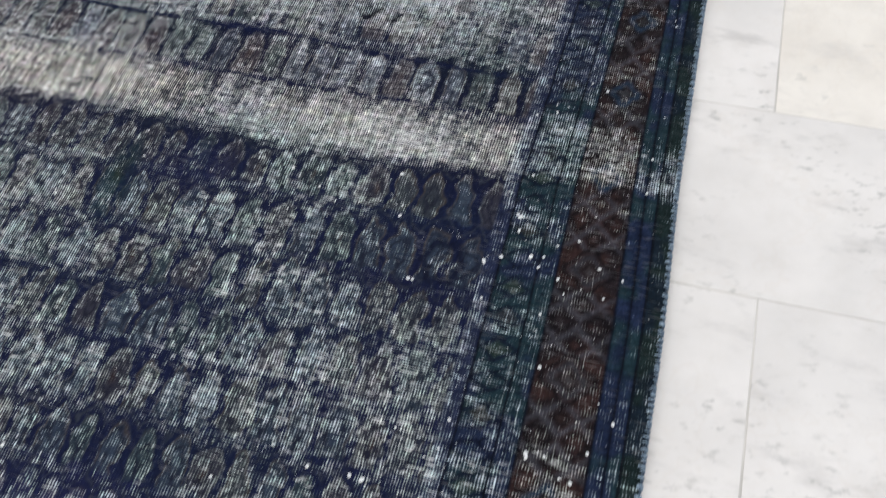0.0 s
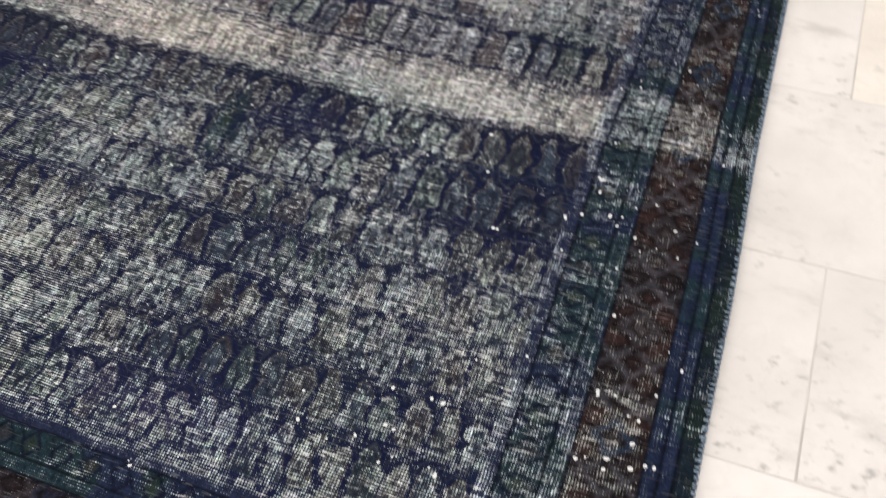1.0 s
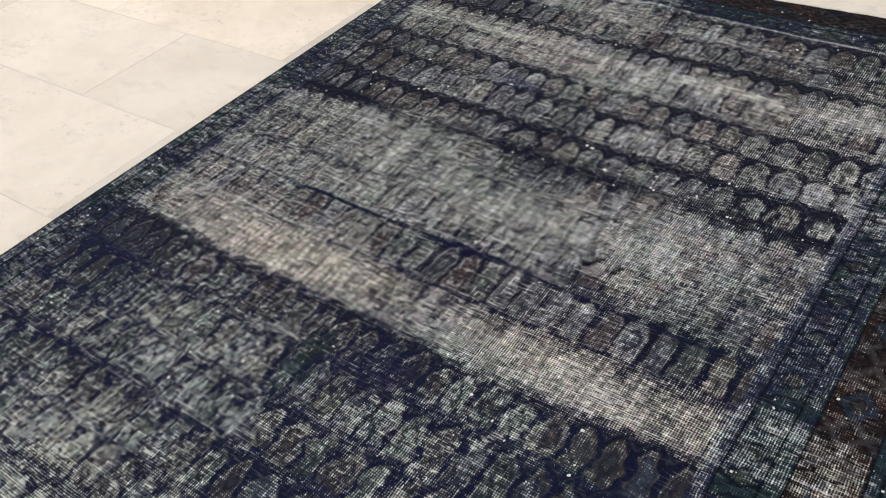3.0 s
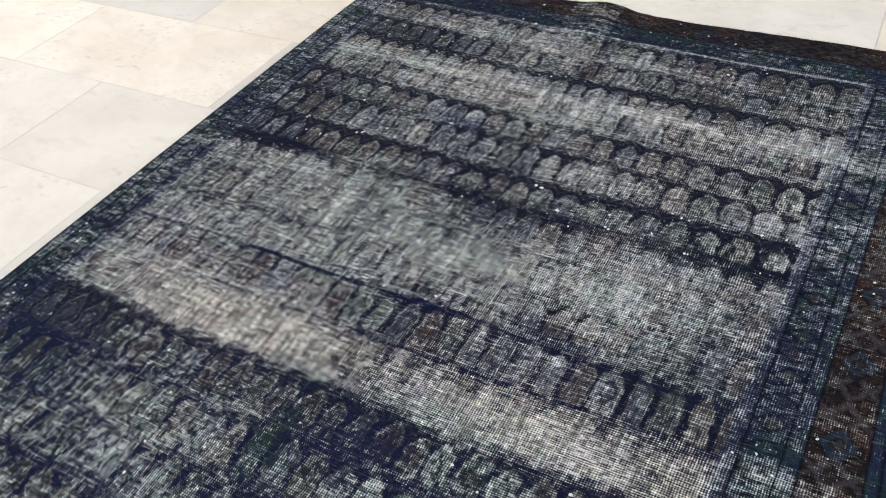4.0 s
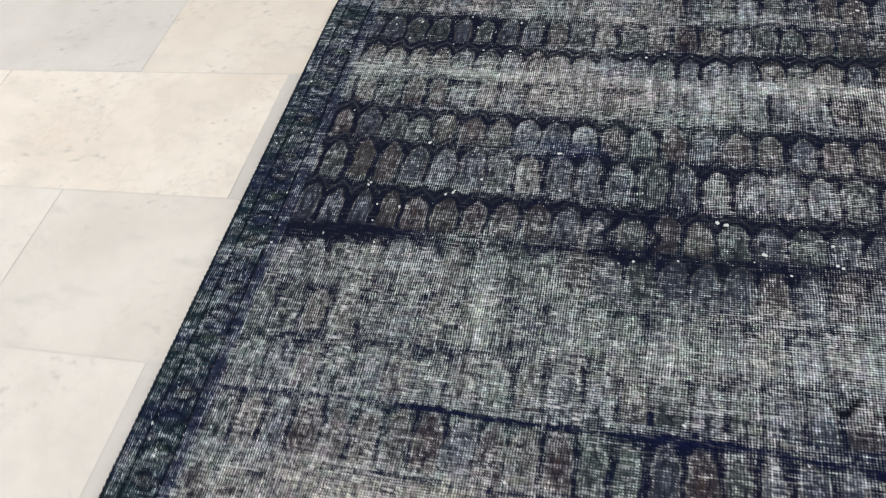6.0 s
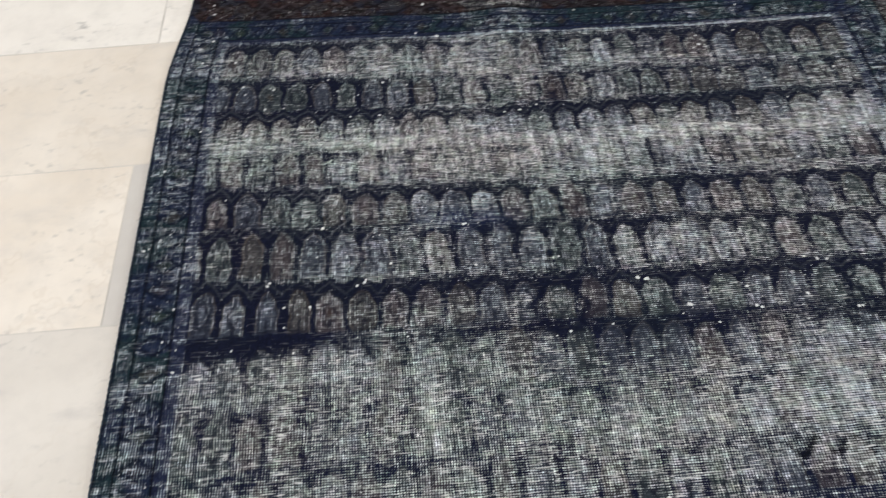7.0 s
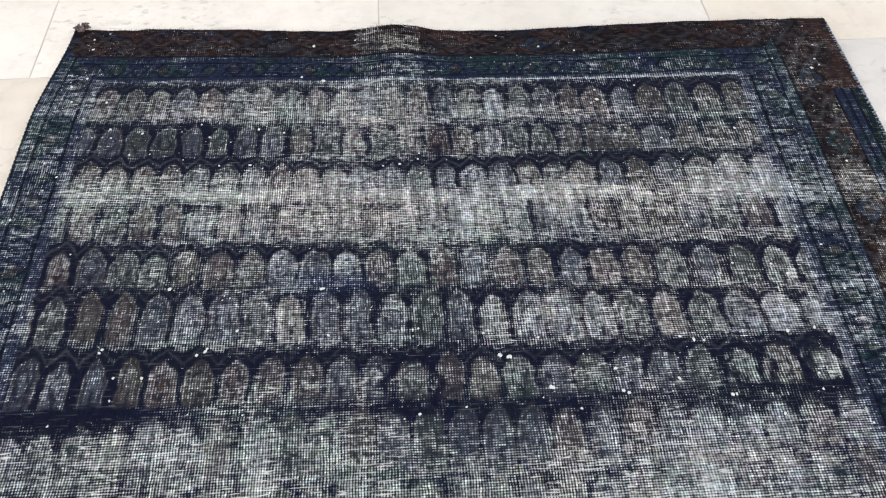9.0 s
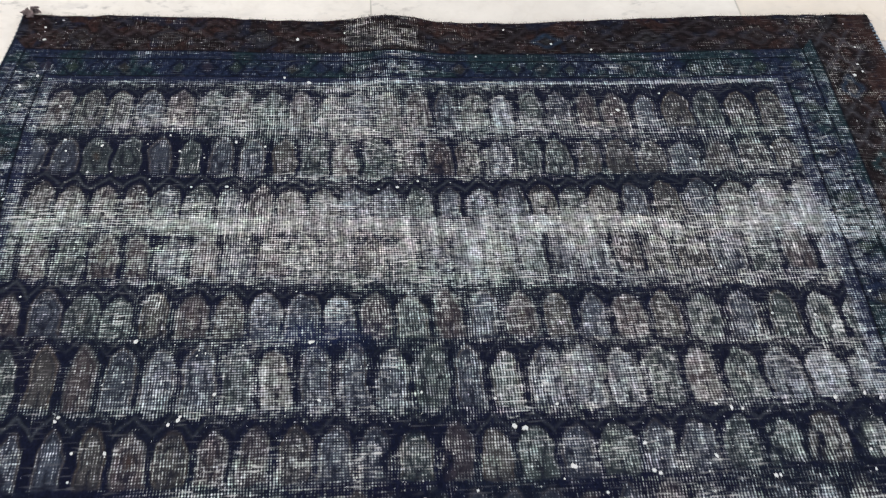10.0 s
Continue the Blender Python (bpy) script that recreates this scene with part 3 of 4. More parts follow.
    yarn = np.repeat(rgb(0.405, 0.427, 0.442), len(p), 0)
    yarn = blend(yarn, rgb(0.375, 0.420, 0.422), step(n_hue, 0.5, 0.7))
    yarn = blend(yarn, rgb(0.420, 0.426, 0.422), step(1 - n_hue, 0.5, 0.68) * 0.9)
    yarn = blend(yarn, rgb(0.385, 0.440, 0.425), 0.7 * near)
    yarn = blend(yarn, fill * 5.0, inside * body * 0.22)

    for cx, cy, rx, ry, r_, g_, b_, amount in PILE_TINTS:
        dye = blend(dye, rgb(r_, g_, b_), inside * amount * np.exp(-(((p - cx) / rx) ** 2 + ((q - cy) / ry) ** 2) ** 1.5) * (1 - 0.7 * np.clip(ground, 0, 1)))
    for cx, cy, rx, ry, r_, g_, b_, amount in YARN_TINTS:
        yarn = blend(yarn, rgb(r_, g_, b_), amount * np.exp(-(((p - cx) / rx) ** 2 + ((q - cy) / ry) ** 2) ** 2))
    for cx, cy, rad, pale in FIGURES:
        ang = np.arctan2(q - cy, p - cx)
        dist = np.hypot(p - cx, (q - cy) * 0.85) / (rad * (1 + 0.10 * np.cos(ang * 6)))
        wear = wear + inside * (pale * (1 - step(dist, 0.6, 0.95)) - 0.20 * bump_at(dist, 1.25, 0.22))
        dye = blend(dye, rgb(0.006, 0.008, 0.022), inside * bump_at(dist, 1.25, 0.25) * 0.9)
    saw = np.modf(np.abs(p / 0.055 + 20.3))[0]
    hook = bump_at(q - 1.128 - 0.030 * np.abs(saw - 0.5) * 2, 0, 0.009) * bump_at(p, 0.265, 0.075)
    wear = wear - 0.30 * hook
    dye = blend(dye, rgb(0.006, 0.006, 0.010), hook)

    # borders: guard stripes of blue and teal, one brown main stripe along the right and both ends
    border = 1 - inside
    col, lines, ink, stripe, side, on_right, on_left, out_f = border_art(p, q, n_bend, n_bend2, n_hue2, n_fine, n_grit)
    dye = blend(dye, col, border)
    on_end = ~on_right & ~on_left
    # border wear: follows the bands of the field, mostly deeper pile
    edge_wear = np.where(on_right, np.interp(q, RIGHT_Q, RIGHT_W), np.where(on_left, np.interp(q, LEFT_Q, LEFT_W), np.where(stripe >= 2, 0.06, 0.04)))
    far_patch = 0.20 * step(p, -0.215, -0.195) * (1 - step(p, -0.055, -0.045)) * (q > F_FAR)
    far_patch += 0.14 * step(p, 0.30, 0.36) * (1 - step(p, 0.52, 0.56)) * (q > F_FAR) * (stripe <= 1)
    deep = np.where((stripe == 3) & on_end, 0.08, 0.0) + np.where((stripe == 3) & on_right, 0.10, 0.0) + np.where((stripe >= 4) & on_right, 0.15, 0.0)
    deep = deep * (1 - 0.8 * step(edge_wear, 0.5, 0.7))
    edge_wear = EDGE_LIFT + EDGE_GAIN * edge_wear + far_patch - deep + (n_mid - 0.5) * 0.34 + (n_fine - 0.5) * 0.20 + (n_big - 0.5) * 0.16 + (picks - 0.5) * 0.2
    edge_wear = edge_wear + np.interp(p, SHOW_P, [.25, .3, .4, .5, .6, .6]) * bump_at(side, 0.005, 0.0035) * (out_f == side) - 0.30 * lines - 0.12 * ink
    edge_wear = edge_wear + 0.10 * np.exp(-np.clip(side, 0, 1) / 0.02) * on_right
    soft = step(p, F_LEFT - 0.012, F_LEFT + 0.008) * (1 - step(p, F_RIGHT - 0.008, F_RIGHT + 0.012)) * step(q, F_NEAR - 0.008, F_NEAR + 0.004) * (1 - step(q, F_FAR - 0.003, F_FAR + 0.003))
    wear = wear * soft + edge_wear * (1 - soft) + (n_fine - 0.5) * 0.10 + (n_grit - 0.5) * 0.08
    wear = np.where(wear > 0.42, 0.45 + (wear - 0.45) * 0.85, wear)
    wear = wear + border * 0.22 * crease * step(n_mid, 0.28, 0.55) * step(p, 0.0, 0.3)
    wear = wear + 0.18 * (picks - 0.5) - 0.07 * step(flecks, 0.60, 0.76) * (1 - 0.6 * step(wear, 0.40, 0.60))
    yarn = blend(yarn, rgb(0.34, 0.40, 0.45), border * (stripe != 3) * 0.6)
    yarn = blend(yarn, rgb(0.40, 0.39, 0.37), border * (stripe == 3) * 0.6)
    return dye, yarn, np.clip(wear, -0.2, 1.05)


WEAR_GAIN, WEAR_LIFT = 0.52, 0.180           # from the band tables to bare thread, in the field
EDGE_GAIN, EDGE_LIFT = 0.45, 0.08           # and in the borders


# places of unusual wear: x, y, half sizes, how much barer (or, minus, how much darker)
BLOTCHES = [
    (0.56, 1.72, 0.12, 0.13, -0.30), (0.42, 1.46, 0.16, 0.05, -0.25), (-0.62, 1.44, 0.20, 0.04, -0.30),
    (-0.45, 2.02, 0.30, 0.04, -0.20), (0.35, 1.97, 0.16, 0.05, -0.18), (-0.35, 0.74, 0.14, 0.07, -0.22),
    (0.04, 0.71, 0.09, 0.08, -0.42), (0.0, 0.385, 0.07, 0.05, -0.25), (-0.09, 0.66, 0.045, 0.09, -0.32), (0.50, 0.63, 0.13, 0.13, -0.26), (-0.66, 0.72, 0.16, 0.09, -0.20),
    (0.25, 1.08, 0.07, 0.04, -0.45), (0.12, 0.18, 0.12, 0.06, -0.30), (-0.10, 0.46, 0.13, 0.06, 0.22),
    (0.20, 1.58, 0.10, 0.05, 0.20), (0.33, 1.27, 0.12, 0.10, 0.14), (0.37, 1.86, 0.03, 0.015, 0.5),
]
PILE_TINTS = [
    (-0.093, 0.65, 0.028, 0.085, 0.008, 0.027, 0.036, 0.9), (-0.094, 0.665, 0.014, 0.030, 0.030, 0.034, 0.018, 0.6), (0.04, 0.70, 0.09, 0.06, 0.011, 0.013, 0.046, 0.8),
    (-0.45, 0.74, 0.25, 0.07, 0.026, 0.018, 0.030, 0.3), (-0.25, 1.66, 0.10, 0.03, 0.010, 0.018, 0.07, 0.7),
    (0.10, 0.08, 0.20, 0.06, 0.020, 0.018, 0.075, 0.6),
]
YARN_TINTS = [
    (-0.22, 1.83, 0.22, 0.07, 0.46, 0.43, 0.42, 0.6), (-0.60, 1.87, 0.24, 0.09, 0.40, 0.45, 0.43, 0.7),
    (-0.30, 1.24, 0.50, 0.16, 0.375, 0.420, 0.400, 0.7),
    (-0.35, 0.87, 0.38, 0.08, 0.480, 0.455, 0.415, 0.9), (0.45, 0.87, 0.30, 0.08, 0.470, 0.460, 0.425, 0.7),
    (0.66, 0.86, 0.06, 0.05, 0.42, 0.52, 0.44, 0.8),
]
FIGURES = [(0.534, 0.607, 0.026, 0.22), (-0.105, 1.450, 0.036, 0.0), (0.372, 1.866, 0.011, 0.5), (0.575, 1.452, 0.030, 0.10), (-0.035, 1.998, 0.008, -0.3), (0.455, 1.455, 0.028, 0.10)]
STREAKS = [
    (-0.352, 1.27, 0.016, 0.07, 0.35), (0.012, 1.80, 0.018, 0.06, 0.25), (0.21, 1.85, 0.022, 0.06, 0.30),
    (0.145, 1.60, 0.020, 0.05, 0.30), (0.34, 1.27, 0.020, 0.10, 0.25), (-0.02, 1.22, 0.02, 0.07, 0.20),
]
RIGHT_Q = [-0.3, 0.15, 0.3, 0.45, 0.75, 0.80, 0.83, 0.93, 0.96, 1.2, 1.35, 1.5, 1.62, 1.80, 1.87, 1.91, 1.96, 2.1, 2.4]
RIGHT_W = [.36, .40, .36, .30, .12, .12, .68, .62, .22, .26, .30, .38, .38, .40, .66, .56, .42, .36, .04]
LEFT_Q = [-0.3, 0.4, 0.75, 0.80, 0.84, 0.92, 0.97, 1.1, 1.36, 1.40, 1.6, 1.84, 1.88, 1.97, 2.02, 2.08, 2.14, 2.22, 2.4]
LEFT_W = [.22, .30, .20, .22, .50, .48, .22, .36, .46, .23, .23, .30, .51, .56, .39, .46, .64, .38, .15]


END_P = [-0.9, -0.5, -0.38, -0.3, -0.12, 0.0, 0.15, 0.3, 0.5, 0.85]
END_Y = [0.0, 0.002, -0.003, -0.004, 0.001, -0.008, -0.010, -0.004, 0.0, 0.006]
EDGE_Q = [-0.3, 0.3, 0.55, 0.86, 1.30, 1.70, 2.10, 2.40]
EDGE_X = [0.008, 0.000, -0.002, -0.013, -0.019, -0.010, 0.002, 0.008]


def rug_place(p, q):
    """From the rug's own coordinates to the floor: the rug lies a little skewed, its edges wander."""
    lean = 0.058 * step(q, 1.1, 2.1)
    x = p + 0.060 * np.clip((q - 0.8) / 1.45, 0, 1) * bump_at(p, 0.64, 0.20)
    x = x + 0.034 * step(q, 2.08, 2.42) * step(-p, 0.6, 0.9)
    x = x + np.interp(q, EDGE_Q, EDGE_X) * step(p, 0.66, 0.9)
    y = q + np.interp(p, END_P, END_Y) * step(q, 2.25, 2.41)
    y = y - lean * p + 0.018 * step(q, 1.9, 2.4) * (p + 0.2) ** 2
    y = y + 0.0012 * np.sin(p * 61 + 2 * np.sin(p * 17)) * step(q, 2.34, 2.41)
    return x, y


def rug_height(p, q, wear):
    base = 0.0072 - 0.0022 * np.clip(wear, 0, 1)
    waves = 0.0016 * np.sin(p * 5.3 + 1.1) * np.sin(q * 4.4) + 0.0012 * np.sin(p * 11 + q * 3)
    waves = waves + 0.0022 * np.exp(-((q - 1.87 - 0.02 * np.sin(p * 8)) / 0.02) ** 2) * bump_at(p, 0.05, 0.25)
    hump = 0.016 * bump_at(p, -0.10, 0.075) * step(q, 2.12, 2.42) + 0.004 * bump_at(p, -0.68, 0.05) * step(q, 2.3, 2.42)
    hump = hump + 0.004 * bump_at(p, 0.42, 0.2) * step(q, 2.25, 2.42)
    rim = np.minimum.reduce([p - LEFT, RIGHT - p])
    return base + waves * step(rim, 0, 0.2) + hump + 0.0015


STEP = 0.0023


def rug_sheet(name, p0, p1, q0, q1, parent, label):
    """One stretch of the rug as a fine sheet that carries its dye, its bared threads and its wear."""
    nu, nv = max(2, round((p1 - p0) / STEP) + 1), max(2, round((q1 - q0) / STEP) + 1)
    pp, qq = np.meshgrid(np.linspace(p0, p1, nu), np.linspace(q0, q1, nv))
    p, q = pp.ravel(), qq.ravel()
    dye, yarn, wear = rug_pattern(p, q)
    x, y = rug_place(p, q)
    z = rug_height(p, q, wear)
    idx = np.arange(nu * nv).reshape(nv, nu)
    quads = np.stack([idx[:-1, :-1], idx[:-1, 1:], idx[1:, 1:], idx[1:, :-1]], -1).reshape(-1, 4)
    me = bpy.data.meshes.new(name)
    me.vertices.add(nu * nv)
    me.vertices.foreach_set("co", np.stack([x, y, z], 1).astype(np.float32).ravel())
    me.loops.add(quads.size)
    me.loops.foreach_set("vertex_index", quads.astype(np.int32).ravel())
    me.polygons.add(len(quads))
    me.polygons.foreach_set("loop_start", np.arange(0, quads.size, 4, dtype=np.int32))
    me.polygons.foreach_set("use_smooth", np.ones(len(quads), dtype=bool))
    me.update(calc_edges=True)
    one = np.ones((len(p), 1))
    for key, data in (("dye", dye), ("yarn", yarn)):
        me.attributes.new(key, "FLOAT_COLOR", "POINT").data.foreach_set("color", np.hstack([data, one]).astype(np.float32).ravel())
    me.attributes.new("wear", "FLOAT", "POINT").data.foreach_set("value", wear.astype(np.float32))
    me.attributes.new("weave", "FLOAT_VECTOR", "POINT").data.foreach_set("vector", np.stack([p, q, p * 0], 1).astype(np.float32).ravel())
    me.materials.append(PILE)
    ob = new(name, me)
    ob.parent = parent
    return tagged(ob, label)


rug = tagged(new("rug"), "worn overdyed navy wool rug with faded bands, lying on marble floor", "rug")
rug_sheet("field", F_LEFT, F_RIGHT, F_NEAR, F_FAR, rug, "faded navy field with rows of small arched motifs")
rug_sheet("side_border", F_RIGHT, RIGHT, F_NEAR, F_FAR, rug, "blue guard stripes and dark brown main stripe")
rug_sheet("side_border", LEFT, F_LEFT, F_NEAR, F_FAR, rug, "narrow navy and teal guard stripes")
rug_sheet("end_border", LEFT, RIGHT, F_FAR, FAR, rug, "dark brown end stripe with blue guards")
rug_sheet("end_border", LEFT, RIGHT, NEAR, F_NEAR, rug, "dark brown end stripe with blue guards")


def cord(name, path, radius, material, parent, label, pitch=0.0, swell=0.0, sides=8):
    """A yarn cord along a list of places, with ridges where thread is wound round it."""
    bm = bmesh.new()
    rings, run = [], 0.0
    for i, c in enumerate(path):
        a, b = Vector(path[max(i - 1, 0)]), Vector(path[min(i + 1, len(path) - 1)])
        run += (Vector(c) - Vector(path[i - 1])).length if i else 0.0
        along = (b - a).normalized()
        out = along.cross(Vector((0, 0, 1))).normalized()
        rad = radius * (1 + swell * math.sin(2 * math.pi * run / pitch)) if pitch else radius
        rad *= 1 + 0.15 * noise.noise(Vector(c) * 40)
        rings.append([bm.verts.new(Vector(c) + rad * (math.cos(t) * out + 0.75 * math.sin(t) * Vector((0, 0, 1)))) for t in (2 * math.pi * k / sides for k in range(sides))])
    for r0, r1 in zip(rings, rings[1:]):
        for k in range(sides):
            bm.faces.new((r0[k], r0[(k + 1) % sides], r1[(k + 1) % sides], r1[k])).smooth = True
    bm.faces.new(rings[0][::-1])
    bm.faces.new(rings[-1])
    return part(name, bm, material, parent, label)


def edge_path(p, q0, q1, gap):
    qs = np.linspace(q0, q1, int((q1 - q0) / gap) + 1)
    x, y = rug_place(np.full_like(qs, p), qs)
    return [(a, b, 0.0048) for a, b in zip(x, y)]


cord("selvedge", edge_path(RIGHT, NEAR, FAR, 0.003), 0.0042, CORD, rug, "navy wool edge cord wound with thread", 0.0125, 0.18)
cord("selvedge", edge_path(LEFT, NEAR, FAR, 0.003), 0.0042, CORD, rug, "navy wool edge cord wound with thread", 0.0125, 0.18)


def end_path(q):
    ps = np.linspace(LEFT, RIGHT, 300)
    qs = np.full_like(ps, q)
    x, y = rug_place(ps, qs)
    z = rug_height(ps, qs, np.zeros_like(ps))
    return [(a, b, c - 0.004) for a, b, c in zip(x, y, z)]


cord("end_binding", end_path(FAR), 0.0045, BINDING, rug, "frayed dark brown end binding")
cord("end_binding", end_path(NEAR), 0.0045, BINDING, rug, "frayed dark brown end binding")


def stitches(side, rug_ob):
    """Pale overcast stitches that wrap the edge, one small bent bar each, in one mesh."""
    bm = bmesh.new()
    rng = random.Random(int(side * 10) + 50)
    for q in np.arange(NEAR + 0.02, FAR - 0.02, 0.0085):
        x, y = rug_place(np.array([side]), np.array([q + rng.uniform(-0.003, 0.003)]))
        s = 1 if side > 0 else -1
        w, l = rng.uniform(0.0014, 0.0048), rng.uniform(0.002, 0.006)
        prof = [(-l, 0.0092), (-0.001, 0.0100), (0.0045, 0.0070), (0.0062, 0.0020)]
        vs = [[bm.verts.new((x[0] + s * a, y[0] + e * w + 0.0006 * s * a / 0.005, z)) for e in (-0.5, 0.5)] for a, z in prof]
        low = [[bm.verts.new((x[0] + s * (a - 0.0015), y[0] + e * w, z - 0.0018)) for e in (-0.5, 0.5)] for a, z in prof]
        for i in range(3):
            bm.faces.new((vs[i][0], vs[i + 1][0], vs[i + 1][1], vs[i][1]))
            bm.faces.new((low[i][0], low[i + 1][0], vs[i + 1][0], vs[i][0]))
            bm.faces.new((vs[i][1], vs[i + 1][1], low[i + 1][1], low[i][1]))
    ob = part("overcast_stitches", bm, STITCH, rug_ob, "pale blue-grey overcast edge stitches")
    return tagged(ob, kind="stuff")


stitches(RIGHT, rug)


def loose_fibres(rug_ob):
    """Short frayed hairs along the far end and the sides."""
    bm = bmesh.new()
    rng = random.Random(5)
    for i in range(1500):
        p = rng.uniform(LEFT, RIGHT)
        if i % 3 == 0:
            pq = (rng.choice((LEFT, RIGHT)), rng.uniform(NEAR, FAR))
        else:
            pq = (p, FAR)
        pa, qa = np.array([pq[0]]), np.array([pq[1]])
        x, y = rug_place(pa, qa)
        z = rug_height(pa, qa, pa * 0)[0] - 0.002
        base = Vector((x[0], y[0], z))
        out = Vector((rng.uniform(-0.6, 0.6), 1, 0)) if i % 3 else Vector((1 if pq[0] > 0 else -1, rng.uniform(-0.6, 0.6), 0))
        l = rng.uniform(0.004, 0.011)
        tip = base + out.normalized() * l + Vector((0, 0, rng.uniform(-0.003, 0.003)))
        sidew = Vector((-out.y, out.x, 0)).normalized() * 0.0005
        a, b, c, d = (bm.verts.new(v) for v in (base - sidew, base + sidew, tip, base + Vector((0, 0, 0.0008))))
        bm.faces.new((a, b, c))
        bm.faces.new((b, d, c))
        bm.faces.new((d, a, c))
    return tagged(part("frayed_fibres", bm, FUZZ, rug_ob, "short frayed brown wool hairs"), kind="stuff")


loose_fibres(rug)


def corner_tuft(rug_ob):
    """The turned-up, tangled corner at the far end."""
    bm = bmesh.new()
    x, y = rug_place(np.array([LEFT + 0.018]), np.array([FAR]))
    rng = random.Random(9)
    for i in range(40):
        a = rng.uniform(0, 6.28)
        c = Vector((x[0] + rng.uniform(0, 0.016) * math.cos(a), y[0] + 0.009 * math.sin(a) + 0.002, 0.009 + rng.uniform(0, 0.011)))
        m = Matrix.Translation(c) @ Euler((rng.uniform(0, 3), rng.uniform(0, 3), rng.uniform(0, 3))).to_matrix().to_4x4() @ Matrix.Diagonal((0.008, 0.0022, 0.0022, 1))
        bmesh.ops.create_icosphere(bm, subdivisions=2, radius=1.0, matrix=m)
    for v in bm.verts:
        v.co += 0.004 * noise.noise_vector(v.co * 190)
    return part("corner_tuft", bm, FUZZ, rug_ob, "tangled turned-up corner of loose yarn")


corner_tuft(rug)


# ---------------------------------------------------------------- white cotton knots that show through the pile
def knot_mesh(seed):
    bm = bmesh.new()
    bmesh.ops.create_icosphere(bm, subdivisions=1, radius=1.0)
    rng = random.Random(seed)
    for v in bm.verts:
        v.co *= rng.uniform(0.75, 1.2)
        v.co.z *= 0.45
    me = bpy.data.meshes.new("knot")
    bm.to_mesh(me)
    bm.free()
    me.materials.append(COTTON)
    return me


KNOTS = [knot_mesh(s) for s in range(4)]
SEEN_X = [.656, .660, .625, .643, .603, .730, .739, .513, .494, -.016, .148, .086, .218, .427, .551, .361, .251, .127, -.263, -.459, -.641, .328, -.274, -.135, .063, -.255, -.062]
SEEN_Y = [.982, .965, .952, .725, .623, .460, .316, .226, .565, .387, .223, -.023, .738, 1.395, 1.513, 1.469, 1.410, 1.428, 1.659, 1.539, 1.549, 2.135, 2.243, 2.291, 1.493, .950, .702]
NEAR_X = [-0.067, 0.438, 0.416, -0.012, -0.061, 0.118, 0.142, -0.042, 0.112, 0.011, 0.081, 0.305, 0.428, 0.440, 0.455, 0.494, 0.540, 0.293, 0.737, 0.825, 0.808, 0.807, 0.813, 0.776, 0.776, 0.732, 0.833, 0.846, 0.637, 0.646, 0.628, 0.601, 0.676, 0.549, 0.486]
NEAR_Y = [0.703, 0.681, 0.768, 0.388, 0.365, 0.248, 0.229, 0.143, 0.125, 0.054, -0.017, 0.129, 0.226, 0.165, 0.162, 0.228, 0.114, 0.176, 0.322, 0.343, 0.294, 0.256, 0.217, 0.204, 0.221, 0.207, 0.228, 0.229, 0.729, 0.697, 0.640, 0.627, 0.651, 0.676, 0.565]
FAR_X = [-0.808, -0.748, -0.509, -0.407, -0.395, -0.299, -0.272, -0.145, -0.202, 0.328, 0.313, 0.419, 0.306, 0.225, 0.774, 0.789, 0.833, -0.539, -0.260, -0.637, -0.473, -0.456, -0.408, -0.608, 0.046, 0.060, 0.352, 0.237, 0.340, 0.124, 0.242, 0.420, 0.550, 0.599, 0.383]
FAR_Y = [2.290, 2.204, 2.076, 2.092, 2.324, 2.369, 2.242, 2.291, 2.382, 2.167, 2.124, 2.176, 2.308, 2.329, 2.162, 2.169, 2.206, 1.678, 1.660, 1.555, 1.533, 1.545, 1.578, 1.497, 1.497, 1.493, 1.471, 1.458, 1.431, 1.430, 1.415, 1.395, 1.512, 1.516, 1.505]


def add_knot(x, y, size, rng):
    ob = new("knot", rng.choice(KNOTS))
    ob.parent = rug
    ob.location = (x, y, 0.0088)
    ob.rotation_euler = (0, 0, rng.uniform(0, 6.28))
    ob.scale = (size * rng.uniform(0.8, 1.5), size, size * 0.7)


def scatter_knots():
    rng = random.Random(21)
    for x, y in zip(SEEN_X + NEAR_X + FAR_X, SEEN_Y + NEAR_Y + FAR_Y):
        add_knot(x, y, rng.uniform(0.0026, 0.0040), rng)
    for i in range(250):
        kind = rng.random()
        if kind < 0.35:
            p, q = rng.uniform(F_LEFT, F_RIGHT), rng.choice((1.41, 1.503, 1.637, 1.968, 2.05, 0.70, 0.12)) + rng.gauss(0, 0.022)
        elif kind < 0.6:
            p, q = rng.uniform(F_RIGHT, RIGHT - 0.04), rng.uniform(0.0, FAR - 0.02)
        elif kind < 0.75:
            p, q = rng.uniform(LEFT + 0.01, F_LEFT), rng.uniform(0.5, FAR)
        elif kind < 0.85:
            p, q = rng.uniform(LEFT + 0.05, RIGHT - 0.05), rng.uniform(F_FAR, FAR - 0.01)
        else:
            p, q = rng.uniform(F_LEFT, F_RIGHT), rng.uniform(0.0, F_FAR)
        x, y = rug_place(np.array([p]), np.array([q]))
        add_knot(x[0], y[0], rng.uniform(0.0014, 0.0030), rng)


scatter_knots()


